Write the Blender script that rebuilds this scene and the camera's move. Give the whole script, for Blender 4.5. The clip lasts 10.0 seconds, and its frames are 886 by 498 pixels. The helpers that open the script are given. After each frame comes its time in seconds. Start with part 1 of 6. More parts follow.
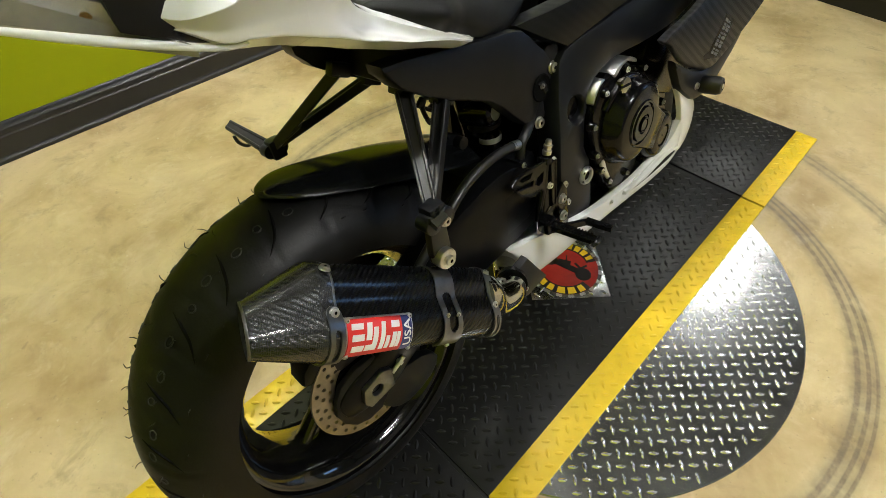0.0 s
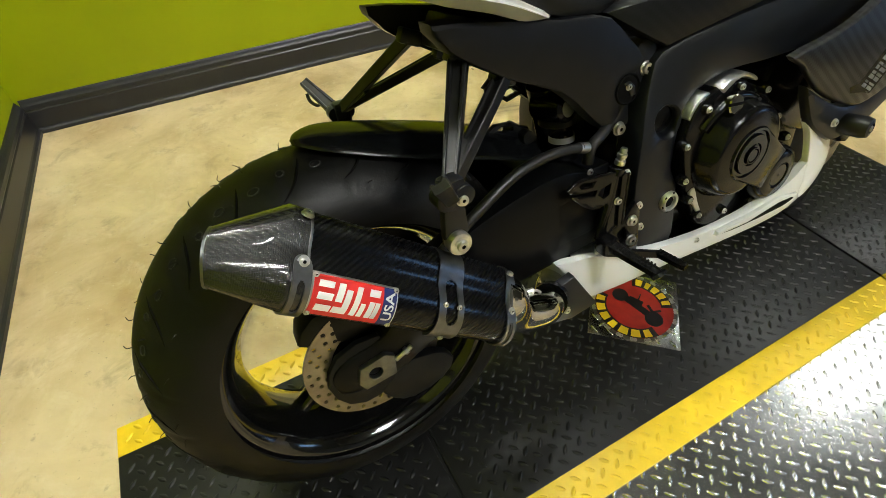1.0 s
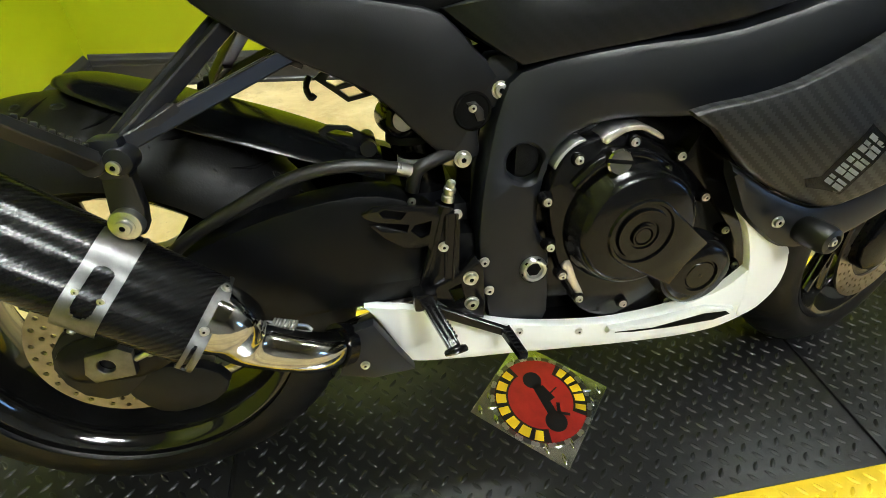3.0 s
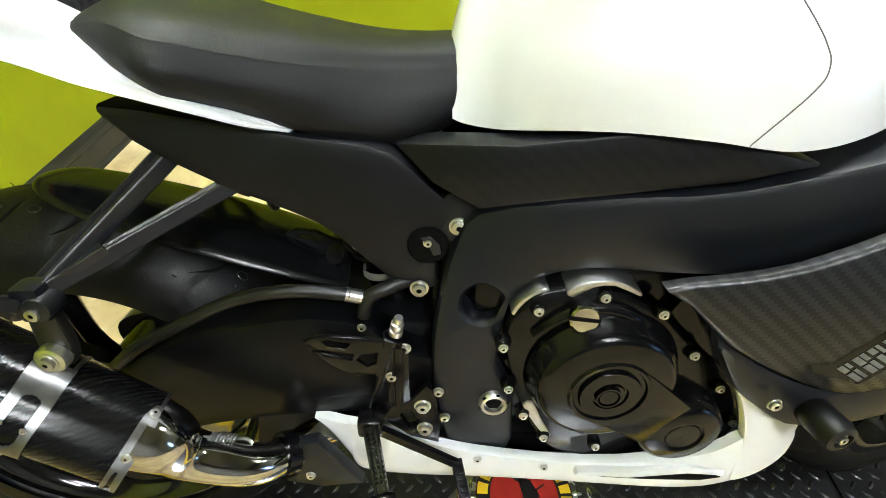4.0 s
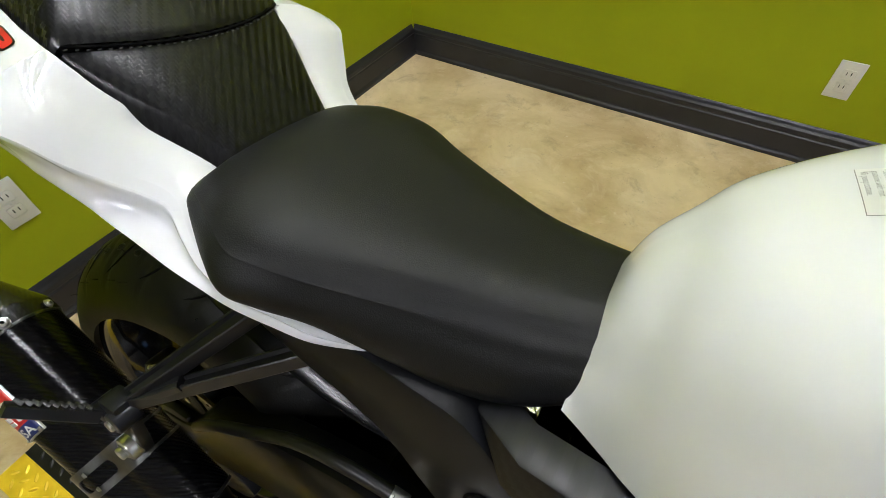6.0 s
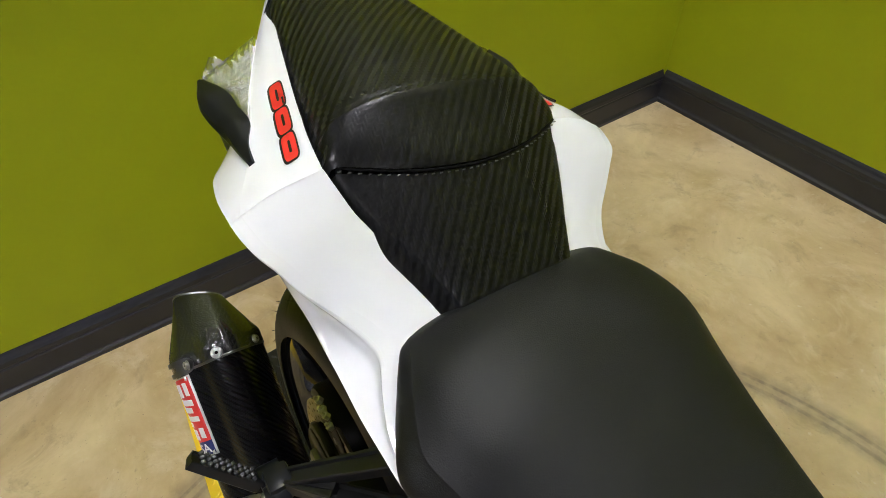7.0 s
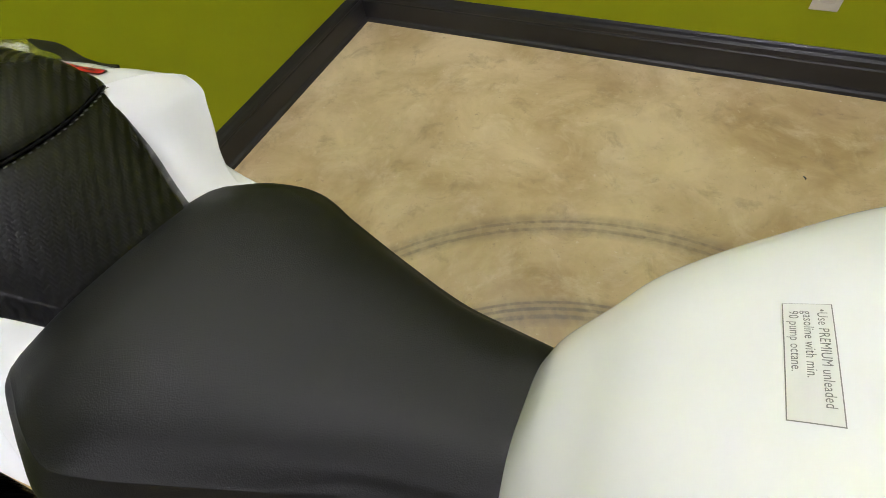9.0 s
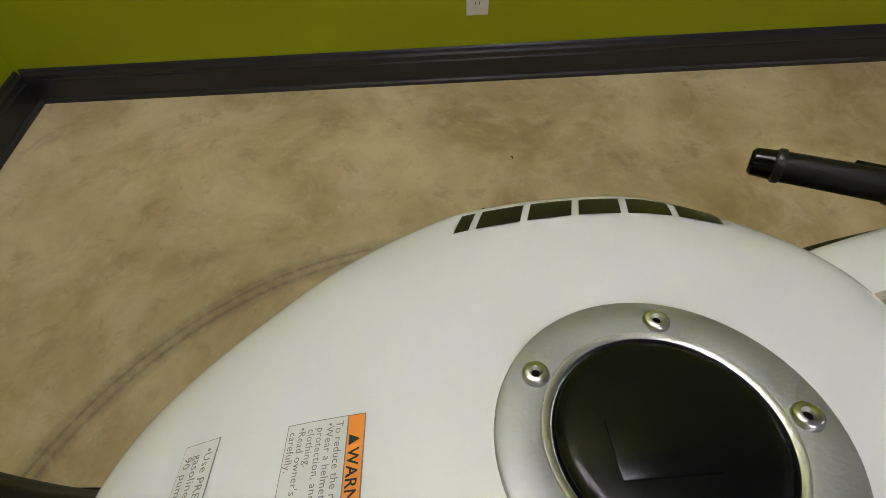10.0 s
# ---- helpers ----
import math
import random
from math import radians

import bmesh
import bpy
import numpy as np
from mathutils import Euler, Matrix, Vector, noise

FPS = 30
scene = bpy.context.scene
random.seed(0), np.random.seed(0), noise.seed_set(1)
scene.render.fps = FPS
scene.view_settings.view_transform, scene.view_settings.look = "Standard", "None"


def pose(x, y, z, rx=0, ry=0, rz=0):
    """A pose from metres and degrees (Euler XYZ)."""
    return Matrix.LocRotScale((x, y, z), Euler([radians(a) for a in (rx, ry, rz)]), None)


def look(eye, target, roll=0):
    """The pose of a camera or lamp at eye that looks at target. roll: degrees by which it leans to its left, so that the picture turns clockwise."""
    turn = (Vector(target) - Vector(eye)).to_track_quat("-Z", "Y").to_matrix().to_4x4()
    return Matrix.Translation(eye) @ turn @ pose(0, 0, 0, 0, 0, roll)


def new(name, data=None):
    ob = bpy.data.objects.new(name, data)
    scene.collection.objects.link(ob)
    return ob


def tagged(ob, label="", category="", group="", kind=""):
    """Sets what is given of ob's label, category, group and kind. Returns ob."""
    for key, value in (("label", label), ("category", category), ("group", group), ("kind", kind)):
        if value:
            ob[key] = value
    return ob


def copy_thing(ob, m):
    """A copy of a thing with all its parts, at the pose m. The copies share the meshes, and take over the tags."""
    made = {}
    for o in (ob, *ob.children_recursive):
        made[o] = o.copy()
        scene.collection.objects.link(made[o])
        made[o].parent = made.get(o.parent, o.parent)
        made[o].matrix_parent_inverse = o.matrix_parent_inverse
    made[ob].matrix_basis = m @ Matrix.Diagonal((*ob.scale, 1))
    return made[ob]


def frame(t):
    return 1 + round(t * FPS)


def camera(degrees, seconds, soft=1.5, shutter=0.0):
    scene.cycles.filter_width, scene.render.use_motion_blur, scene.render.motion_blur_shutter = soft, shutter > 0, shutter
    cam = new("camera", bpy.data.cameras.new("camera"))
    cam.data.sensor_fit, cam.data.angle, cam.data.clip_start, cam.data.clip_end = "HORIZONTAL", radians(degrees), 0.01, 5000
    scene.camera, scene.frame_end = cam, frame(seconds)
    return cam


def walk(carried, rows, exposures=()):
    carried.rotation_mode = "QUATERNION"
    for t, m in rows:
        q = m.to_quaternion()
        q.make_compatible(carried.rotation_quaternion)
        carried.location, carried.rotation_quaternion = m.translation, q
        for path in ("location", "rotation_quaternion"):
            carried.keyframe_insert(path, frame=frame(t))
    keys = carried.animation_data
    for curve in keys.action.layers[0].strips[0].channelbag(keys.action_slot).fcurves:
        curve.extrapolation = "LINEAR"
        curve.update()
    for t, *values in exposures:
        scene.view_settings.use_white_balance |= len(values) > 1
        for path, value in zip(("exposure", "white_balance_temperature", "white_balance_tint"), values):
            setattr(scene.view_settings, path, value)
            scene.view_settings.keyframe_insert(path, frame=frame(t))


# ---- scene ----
from mathutils.bvhtree import BVHTree

cam = camera(85.4, 10.0, soft=0.8)
PATH = [
    (0, (-0.139, -0.448, 1.051), (0.75, 0.502, -0.469), -2.9),
    (0.5, (-0.139, -0.469, 1.037), (0.601, 0.671, -0.429), -3.1),
    (1, (-0.054, -0.502, 0.978), (0.535, 0.735, -0.479), -3.5),
    (1.5, (0.037, -0.497, 0.951), (0.491, 0.849, -0.457), -4.9),
    (2, (0.13, -0.549, 0.91), (0.502, 0.892, -0.426), -5.7),
    (2.5, (0.238, -0.595, 0.865), (0.581, 0.871, -0.451), -1.1),
    (2.7, (0.279, -0.589, 0.853), (0.62, 0.881, -0.459), 0.7),
    (3.8, (0.468, -0.446, 0.948), (0.564, 1.009, -0.42), 1.2),
    (4, (0.487, -0.433, 0.966), (0.499, 1.035, -0.392), 0.1),
    (4.5, (0.536, -0.411, 1.022), (0.314, 1.07, -0.304), -0.9),
    (5, (0.535, -0.388, 1.074), (0.117, 1.047, -0.254), 0.2),
    (5.2, (0.535, -0.35, 1.082), (0.072, 1.051, -0.268), 0.9),
    (6.3, (0.461, -0.088, 1.091), (-0.344, 0.872, -0.469), -5.3),
    (6.5, (0.422, -0.065, 1.1), (-0.479, 0.794, -0.466), -6.7),
    (7, (0.357, -0.071, 1.133), (-0.816, 0.601, -0.342), -5.2),
    (7.5, (0.337, -0.101, 1.18), (-1.05, 0.457, -0.148), -3.9),
    (8, (0.374, -0.071, 1.162), (-0.917, 0.524, -0.245), -8.0),
    (8.5, (0.435, -0.026, 1.121), (-0.556, 0.735, -0.44), -12.5),
    (9, (0.528, 0.025, 1.105), (-0.127, 0.967, -0.533), -13.4),
    (9.5, (0.612, 0.069, 1.099), (0.284, 1.156, -0.547), -9.1),
    (9.7, (0.659, 0.091, 1.098), (0.484, 1.221, -0.544), -7.0),
    (10, (0.711, 0.122, 1.088), (0.709, 1.254, -0.561), -4.3),
]
walk(cam, [(t, look(eye, target, roll)) for t, eye, target, roll in PATH],
     exposures=((0, 1.25, 6300, 8), (1.0, 1.42, 6300, 5), (2.0, 1.72, 6200, 4), (2.7, 1.96, 6100, 4), (4.0, 2.0, 5900, 6), (4.5, 1.52, 5900, 9), (5.0, 1.22, 5930, 10), (6.5, 0.89, 5890, 15), (7.5, 0.93, 5900, 17), (8.5, 0.87, 5910, 17), (9.0, 0.79, 5930, 18), (9.5, 0.42, 5950, 18), (10.0, 0.10, 6100, 19)))

# ---------------------------------------------------------------- light
world = bpy.data.worlds.new("room_air")
scene.world = world
world.use_nodes = True
world.node_tree.nodes["Background"].inputs[0].default_value = (1.0, 0.95, 0.85, 1)
world.node_tree.nodes["Background"].inputs[1].default_value = 0.015

LEAN = 12.0
LAMP = 90.0
BIKE = pose(0, -0.070, 0.018, -LEAN, 0, 0)
ROOM = pose(-0.715, 1.654, 0, 0, 0, -2.1)      # corner of the room: x along the side wall, -y along the end wall
ROOM_X, ROOM_Y, ROOM_Z = 6.4, 7.4, 3.9


# ---------------------------------------------------------------- materials
def material(name, colour, rough=0.5, metal=0.0, vary=0.12, scale=8.0, bump=0.0, bump_scale=200.0, coat=0.0, second=None, spec=0.5):
    """A principled material with broad variation, fine grain and relief."""
    m = bpy.data.materials.new(name)
    m.use_nodes = True
    nt = m.node_tree
    b = nt.nodes["Principled BSDF"]
    b.inputs["Roughness"].default_value = rough
    b.inputs["Metallic"].default_value = metal
    b.inputs["Coat Weight"].default_value = coat
    b.inputs["Coat Roughness"].default_value = 0.02
    b.inputs["Specular IOR Level"].default_value = spec
    tc = nt.nodes.new("ShaderNodeTexCoord")
    n1 = nt.nodes.new("ShaderNodeTexNoise")
    n1.inputs["Scale"].default_value = scale
    n1.inputs["Detail"].default_value = 6
    n1.inputs["Roughness"].default_value = 0.62
    nt.links.new(tc.outputs["Object"], n1.inputs["Vector"])
    ramp = nt.nodes.new("ShaderNodeMix")
    ramp.data_type = "RGBA"
    lo = second or tuple(c * (1 - vary) for c in colour)
    hi = colour if second else tuple(min(1, c * (1 + vary)) for c in colour)
    ramp.inputs[6].default_value = (*lo, 1)
    ramp.inputs[7].default_value = (*hi, 1)
    st = nt.nodes.new("ShaderNodeMapRange")
    st.inputs[1].default_value, st.inputs[2].default_value = 0.3, 0.7
    nt.links.new(n1.outputs["Fac"], st.inputs[0])
    nt.links.new(st.outputs[0], ramp.inputs[0])
    nt.links.new(ramp.outputs[2], b.inputs["Base Color"])
    mr = nt.nodes.new("ShaderNodeMapRange")
    mr.inputs[3].default_value, mr.inputs[4].default_value = rough * 0.85, min(1, rough * 1.15)
    nt.links.new(n1.outputs["Fac"], mr.inputs[0])
    nt.links.new(mr.outputs[0], b.inputs["Roughness"])
    if bump:
        n2 = nt.nodes.new("ShaderNodeTexNoise")
        n2.inputs["Scale"].default_value = bump_scale
        n2.inputs["Detail"].default_value = 3
        nt.links.new(tc.outputs["Object"], n2.inputs["Vector"])
        bp = nt.nodes.new("ShaderNodeBump")
        bp.inputs["Strength"].default_value = bump
        bp.inputs["Distance"].default_value = 0.001
        nt.links.new(n2.outputs["Fac"], bp.inputs["Height"])
        nt.links.new(bp.outputs[0], b.inputs["Normal"])
    return m


def carbon(name, cell, dark, light, rough, coat, tilt=(0, 0, 0), relief=0.3, turn="SUBTRACT", spec=0.5, sheen=0.35, mapped=False, lacquer=0.05):
    """Woven 2x2 twill: two thread directions, one smoother and painted lighter for its sheen."""
    m = bpy.data.materials.new(name)
    m.use_nodes = True
    nt = m.node_tree
    b = nt.nodes["Principled BSDF"]
    tc = nt.nodes.new("ShaderNodeTexCoord")
    mp = nt.nodes.new("ShaderNodeMapping")
    mp.inputs["Rotation"].default_value = [radians(a) for a in tilt]
    mp.inputs["Scale"].default_value = (1 / cell, 1 / cell, 1 / cell)
    nt.links.new(tc.outputs["UV" if mapped else "Object"], mp.inputs["Vector"])
    sep = nt.nodes.new("ShaderNodeSeparateXYZ")
    nt.links.new(mp.outputs[0], sep.inputs[0])

    def op(kind, a, c=None):
        n = nt.nodes.new("ShaderNodeMath")
        n.operation = kind
        for i, v in enumerate((a, c)):
            if v is None:
                continue
            if isinstance(v, (int, float)):
                n.inputs[i].default_value = v
            else:
                nt.links.new(v, n.inputs[i])
        return n.outputs[0]
    u, v = sep.outputs[0], sep.outputs[1 if mapped else 2]
    fu, fv = op("FLOOR", u), op("FLOOR", v)
    k = op("FLOORED_MODULO", op(turn, fu, fv), 4)
    over = op("LESS_THAN", k, 2)
    uu, vv = op("FRACT", u), op("FRACT", v)
    hu = op("MULTIPLY", op("MULTIPLY", uu, op("SUBTRACT", 1, uu)), 4)
    hv = op("MULTIPLY", op("MULTIPLY", vv, op("SUBTRACT", 1, vv)), 4)
    mix = nt.nodes.new("ShaderNodeMix")
    nt.links.new(over, mix.inputs[0])
    nt.links.new(hu, mix.inputs[2])
    nt.links.new(hv, mix.inputs[3])
    col = nt.nodes.new("ShaderNodeMix")
    col.data_type = "RGBA"
    col.inputs[6].default_value = (*dark, 1)
    col.inputs[7].default_value = (*light, 1)
    nt.links.new(over, col.inputs[0])
    nt.links.new(col.outputs[2], b.inputs["Base Color"])
    b.inputs["Specular IOR Level"].default_value = spec
    b.inputs["Coat Weight"].default_value = coat
    b.inputs["Coat Roughness"].default_value = lacquer
    rr = op("ADD", op("MULTIPLY", over, -rough * sheen), rough)
    nt.links.new(rr, b.inputs["Roughness"])
    bp = nt.nodes.new("ShaderNodeBump")
    bp.inputs["Strength"].default_value = relief
    bp.inputs["Distance"].default_value = 0.0008
    nt.links.new(mix.outputs[0], bp.inputs["Height"])
    nt.links.new(bp.outputs[0], b.inputs["Normal"])
    return m


WHITE = material("white_gloss_paint", (0.785, 0.79, 0.825), 0.35, vary=0.015, scale=3, coat=1.0, spec=0.05)
SATIN = material("satin_black_plastic", (0.0038, 0.0043, 0.0060), 0.42, vary=0.25, scale=30, bump=0.12, bump_scale=900, spec=0.26)
ARM_BLACK = material("black_swingarm_paint", (0.0030, 0.0032, 0.0038), 0.30, vary=0.25, scale=25, bump=0.08, bump_scale=600, spec=0.17)
FRAME_BLACK = material("satin_black_frame_paint", (0.0070, 0.0080, 0.0110), 0.36, vary=0.2, scale=12, bump=0.06, bump_scale=500, spec=0.34)
ENGINE = material("black_engine_paint", (0.003, 0.003, 0.0034), 0.17, vary=0.25, scale=40, bump=0.10, bump_scale=400, coat=0.05, spec=0.24)
GLOSS_BLACK = material("gloss_black_paint", (0.005, 0.005, 0.005), 0.11, vary=0.2, scale=20, coat=0.5)
RUBBER = material("tyre_rubber", (0.003, 0.003, 0.003), 0.48, vary=0.35, scale=25, bump=0.25, bump_scale=350, spec=0.3)
RUBBER_WORN = material("scuffed_tyre_rubber", (0.014, 0.0145, 0.013), 0.42, vary=0.3, scale=60, spec=0.4)
HOSE = material("black_rubber_hose", (0.0045, 0.0045, 0.0045), 0.42, vary=0.2, scale=40)
VINYL = material("matt_black_seat_vinyl", (0.0066, 0.0068, 0.0071), 0.50, vary=0.15, scale=14, bump=0.3, bump_scale=900, spec=0.26)
STEEL = material("bolt_steel", (0.66, 0.655, 0.64), 0.30, 1.0, vary=0.15, scale=120)
CHROME = material("polished_steel", (0.44, 0.43, 0.405), 0.09, 1.0, vary=0.25, scale=25, bump=0.25, bump_scale=45)
ALU = material("brushed_aluminium", (0.62, 0.62, 0.62), 0.36, 1.0, vary=0.1, scale=60, bump=0.1, bump_scale=500)
DISC = material("brake_disc_steel", (0.31, 0.275, 0.235), 0.38, 1.0, vary=0.15, scale=50)
LID_BLACK = material("gloss_black_lid", (0.004, 0.0045, 0.005), 0.20, vary=0.2, scale=20, spec=0.28)
CAP_METAL = material("satin_cast_aluminium", (0.40, 0.41, 0.42), 0.48, 0.75, vary=0.08, scale=60, bump=0.1, bump_scale=600)
SILVERED = material("silvered_reflector", (0.80, 0.80, 0.79), 0.18, 0.6, vary=0.1, scale=60)
# Near-black that puts the shade inside holes, slots and grooves into colour.
HOLE = material("recess_shade", (0.003, 0.003, 0.003), 0.8, vary=0.2, spec=0.08)
CARBON = carbon("glossy_carbon_weave", 0.0018, (0.003, 0.003, 0.003), (0.020, 0.020, 0.020), 0.26, 0.65, (0, 0, 0), 0.3, mapped=True)
CARBON_BODY = carbon("lacquered_black_carbon", 0.0019, (0.002, 0.002, 0.0022), (0.0037, 0.0038, 0.0042), 0.28, 0.36, (0, 0, 0), 0.06, "SUBTRACT", 0.10, 0.14, mapped=True, lacquer=0.12)
CARBON_VINYL = carbon("carbon_pattern_vinyl", 0.0026, (0.0014, 0.0014, 0.0015), (0.0125, 0.0125, 0.0130), 0.36, 0.0, (90, 0, 0), 0.06, "ADD", 0.28)
CARBON_PANEL = carbon("carbon_pattern_plastic", 0.0044, (0.0045, 0.0047, 0.0055), (0.0180, 0.0185, 0.0200), 0.42, 0.0, (0, 6, 0), 0.06, "ADD", 0.36, 0.30)
EMBLEM_RED = material("dark_red_print", (0.33, 0.018, 0.012), 0.4, vary=0.25, scale=25)
RED = material("red_sticker", (0.62, 0.025, 0.02), 0.3, vary=0.06)
STICKER_WHITE = material("white_sticker_print", (0.8, 0.8, 0.8), 0.35, vary=0.04)
LABEL_WHITE = material("matt_white_label", (0.70, 0.70, 0.69), 0.4, vary=0.03, spec=0.2)
STICKER_BLUE = material("blue_sticker_print", (0.012, 0.022, 0.13), 0.35, vary=0.08)
STICKER_BLACK = material("black_sticker_print", (0.012, 0.012, 0.012), 0.3, vary=0.1)
ORANGE = material("orange_sticker_print", (0.90, 0.30, 0.03), 0.35, vary=0.04)
STITCH = material("grey_thread", (0.17, 0.17, 0.165), 0.7, vary=0.1)
GREY_MARK = material("grey_panel_print", (0.13, 0.13, 0.135), 0.45, vary=0.15, scale=300)
CAST_BLACK = material("black_cast_aluminium", (0.011, 0.011, 0.012), 0.36, vary=0.2, scale=40, bump=0.03, bump_scale=300, spec=0.5)
CARBON_FAINT = carbon("faint_carbon_plastic", 0.0046, (0.0045, 0.0049, 0.0060), (0.0068, 0.0073, 0.0087), 0.40, 0.0, (0, 6, 0), 0.02, "ADD", 0.24, 0.22)
SEAM = material("shadowed_panel_gap", (0.10, 0.10, 0.10), 0.6, vary=0.1)
TAG_GREY = material("grey_tag", (0.22, 0.22, 0.22), 0.4, vary=0.1)
GREY_PRINT = material("grey_sticker_print", (0.20, 0.20, 0.20), 0.4, vary=0.1)
WALL = material("lime_green_wall_paint", (0.335, 0.385, 0.002), 0.5, vary=0.06, scale=1.6, bump=0.15, bump_scale=260, spec=0.25)
TRIM = material("charcoal_trim_paint", (0.020, 0.0205, 0.024), 0.36, vary=0.2, scale=6, bump=0.1, bump_scale=120)
PLATE_BLACK = material("black_tread_plate", (0.0080, 0.0080, 0.0085), 0.36, vary=0.3, scale=9, bump=0.15, bump_scale=300, spec=0.38)
PLATE_YELLOW = material("yellow_tread_paint", (0.80, 0.55, 0.015), 0.42, vary=0.10, scale=14, bump=0.15, bump_scale=250)
PLATE_ALU = material("tread_plate_aluminium", (0.36, 0.365, 0.37), 0.23, 1.0, vary=0.25, scale=11, bump=0.06, bump_scale=120)
# Brighter copy of PLATE_ALU: the lugs' glint is put into its colour.
LUG_GLINT_ALU = material("glinting_lug_aluminium", (0.66, 0.665, 0.67), 0.24, 1.0, vary=0.12, scale=30, bump=0.1, bump_scale=260)
DARK_WALL = material("grey_wall_paint", (0.20, 0.20, 0.205), 0.6, vary=0.1, scale=2, bump=0.15, bump_scale=260)
STRAP = material("bright_strap_steel", (0.18, 0.18, 0.177), 0.36, 1.0, vary=0.2, scale=70, bump=0.08, bump_scale=300)
CEILING = material("grey_ceiling_paint", (0.16, 0.16, 0.158), 0.8, vary=0.03)
OUTLET = material("white_outlet_plastic", (0.75, 0.74, 0.70), 0.35, vary=0.03)


def concrete():
    """Sealed tan concrete with blotches, speckles and the ring marks that tyres have left round the turntable."""
    m = bpy.data.materials.new("sealed_tan_concrete")
    m.use_nodes = True
    nt = m.node_tree
    b = nt.nodes["Principled BSDF"]
    tc = nt.nodes.new("ShaderNodeTexCoord")

    def noise_at(scale, detail, rough=0.6, dist=0.0):
        n = nt.nodes.new("ShaderNodeTexNoise")
        n.inputs["Scale"].default_value, n.inputs["Detail"].default_value = scale, detail
        n.inputs["Roughness"].default_value, n.inputs["Distortion"].default_value = rough, dist
        nt.links.new(tc.outputs["Object"], n.inputs["Vector"])
        return n.outputs["Fac"]

    def ranged(v, a, c, lo=0.0, hi=1.0):
        n = nt.nodes.new("ShaderNodeMapRange")
        for i, k in enumerate((a, c, lo, hi)):
            n.inputs[i + 1].default_value = k
        nt.links.new(v, n.inputs[0])
        return n.outputs[0]

    def blend(f, a, c):
        n = nt.nodes.new("ShaderNodeMix")
        n.data_type = "RGBA"
        nt.links.new(f, n.inputs[0])
        for i, k in ((6, a), (7, c)):
            if isinstance(k, tuple):
                n.inputs[i].default_value = (*k, 1)
            else:
                nt.links.new(k, n.inputs[i])
        return n.outputs[2]

    def op(kind, a, c):
        n = nt.nodes.new("ShaderNodeMath")
        n.operation = kind
        for i, v in enumerate((a, c)):
            if isinstance(v, (int, float)):
                n.inputs[i].default_value = v
            else:
                nt.links.new(v, n.inputs[i])
        return n.outputs[0]
    c = blend(ranged(noise_at(2.6, 8, 0.62, 0.4), 0.34, 0.64), (0.38, 0.270, 0.120), (0.66, 0.530, 0.305))
    c = blend(ranged(noise_at(7.0, 6, 0.7, 0.6), 0.52, 0.74, 0, 0.55), c, (0.72, 0.62, 0.42))
    c = blend(ranged(noise_at(9, 7, 0.7, 0.5), 0.55, 0.76, 0, 0.65), c, (0.22, 0.16, 0.085))
    c = blend(ranged(noise_at(26, 5, 0.65), 0.64, 0.72, 0, 0.45), c, (0.20, 0.15, 0.10))
    c = blend(ranged(noise_at(48, 3, 0.6), 0.68, 0.74, 0, 0.4), c, (0.74, 0.67, 0.50))
    c = blend(ranged(noise_at(130, 2), 0.69, 0.74, 0, 0.5), c, (0.13, 0.10, 0.07))
    sep = nt.nodes.new("ShaderNodeSeparateXYZ")
    nt.links.new(tc.outputs["Object"], sep.inputs[0])
    dx, dy = op("SUBTRACT", sep.outputs[0], 0.652), op("SUBTRACT", sep.outputs[1], -0.09)
    r = op("SQRT", op("ADD", op("MULTIPLY", dx, dx), op("MULTIPLY", dy, dy)), 0.0)
    streak = noise_at(40, 3)
    for mid, half, k in ((0.705, 0.045, 0.50), (0.690, 0.008, 0.60), (0.712, 0.006, 0.65), (0.730, 0.005, 0.55), (0.975, 0.045, 0.42), (0.960, 0.007, 0.4), (0.985, 0.006, 0.45)):
        d = op("ABSOLUTE", op("SUBTRACT", r, mid), 0.0)
        f = op("MULTIPLY", ranged(d, half * 0.5, half, k, 0.0), ranged(streak, 0.3, 0.65, 0.45, 1.0))
        c = blend(f, c, (0.11, 0.09, 0.075))
    nt.links.new(c, b.inputs["Base Color"])
    nt.links.new(ranged(noise_at(5, 5), 0.3, 0.7, 0.30, 0.46), b.inputs["Roughness"])
    bp = nt.nodes.new("ShaderNodeBump")
    bp.inputs["Strength"].default_value, bp.inputs["Distance"].default_value = 0.12, 0.002
    nt.links.new(noise_at(60, 5), bp.inputs["Height"])
    nt.links.new(bp.outputs[0], b.inputs["Normal"])
    return m


CONCRETE = concrete()


def glass(name, colour=(0.95, 0.95, 0.95), rough=0.03, ior=1.45):
    m = bpy.data.materials.new(name)
    m.use_nodes = True
    b = m.node_tree.nodes["Principled BSDF"]
    b.inputs["Base Color"].default_value = (*colour, 1)
    b.inputs["Roughness"].default_value = rough
    b.inputs["Transmission Weight"].default_value = 1.0
    b.inputs["IOR"].default_value = ior
    return m


LENS = glass("clear_lens_plastic", rough=0.0, ior=1.2)
AMBER = glass("amber_bulb_glass", (0.75, 0.32, 0.06))


def lamp_glow(name, strength):
    m = bpy.data.materials.new(name)
    m.use_nodes = True
    b = m.node_tree.nodes["Principled BSDF"]
    b.inputs["Base Color"].default_value = (0.9, 0.9, 0.9, 1)
    b.inputs["Emission Color"].default_value = (1.0, 0.965, 0.90, 1)
    b.inputs["Emission Strength"].default_value = strength
    return m


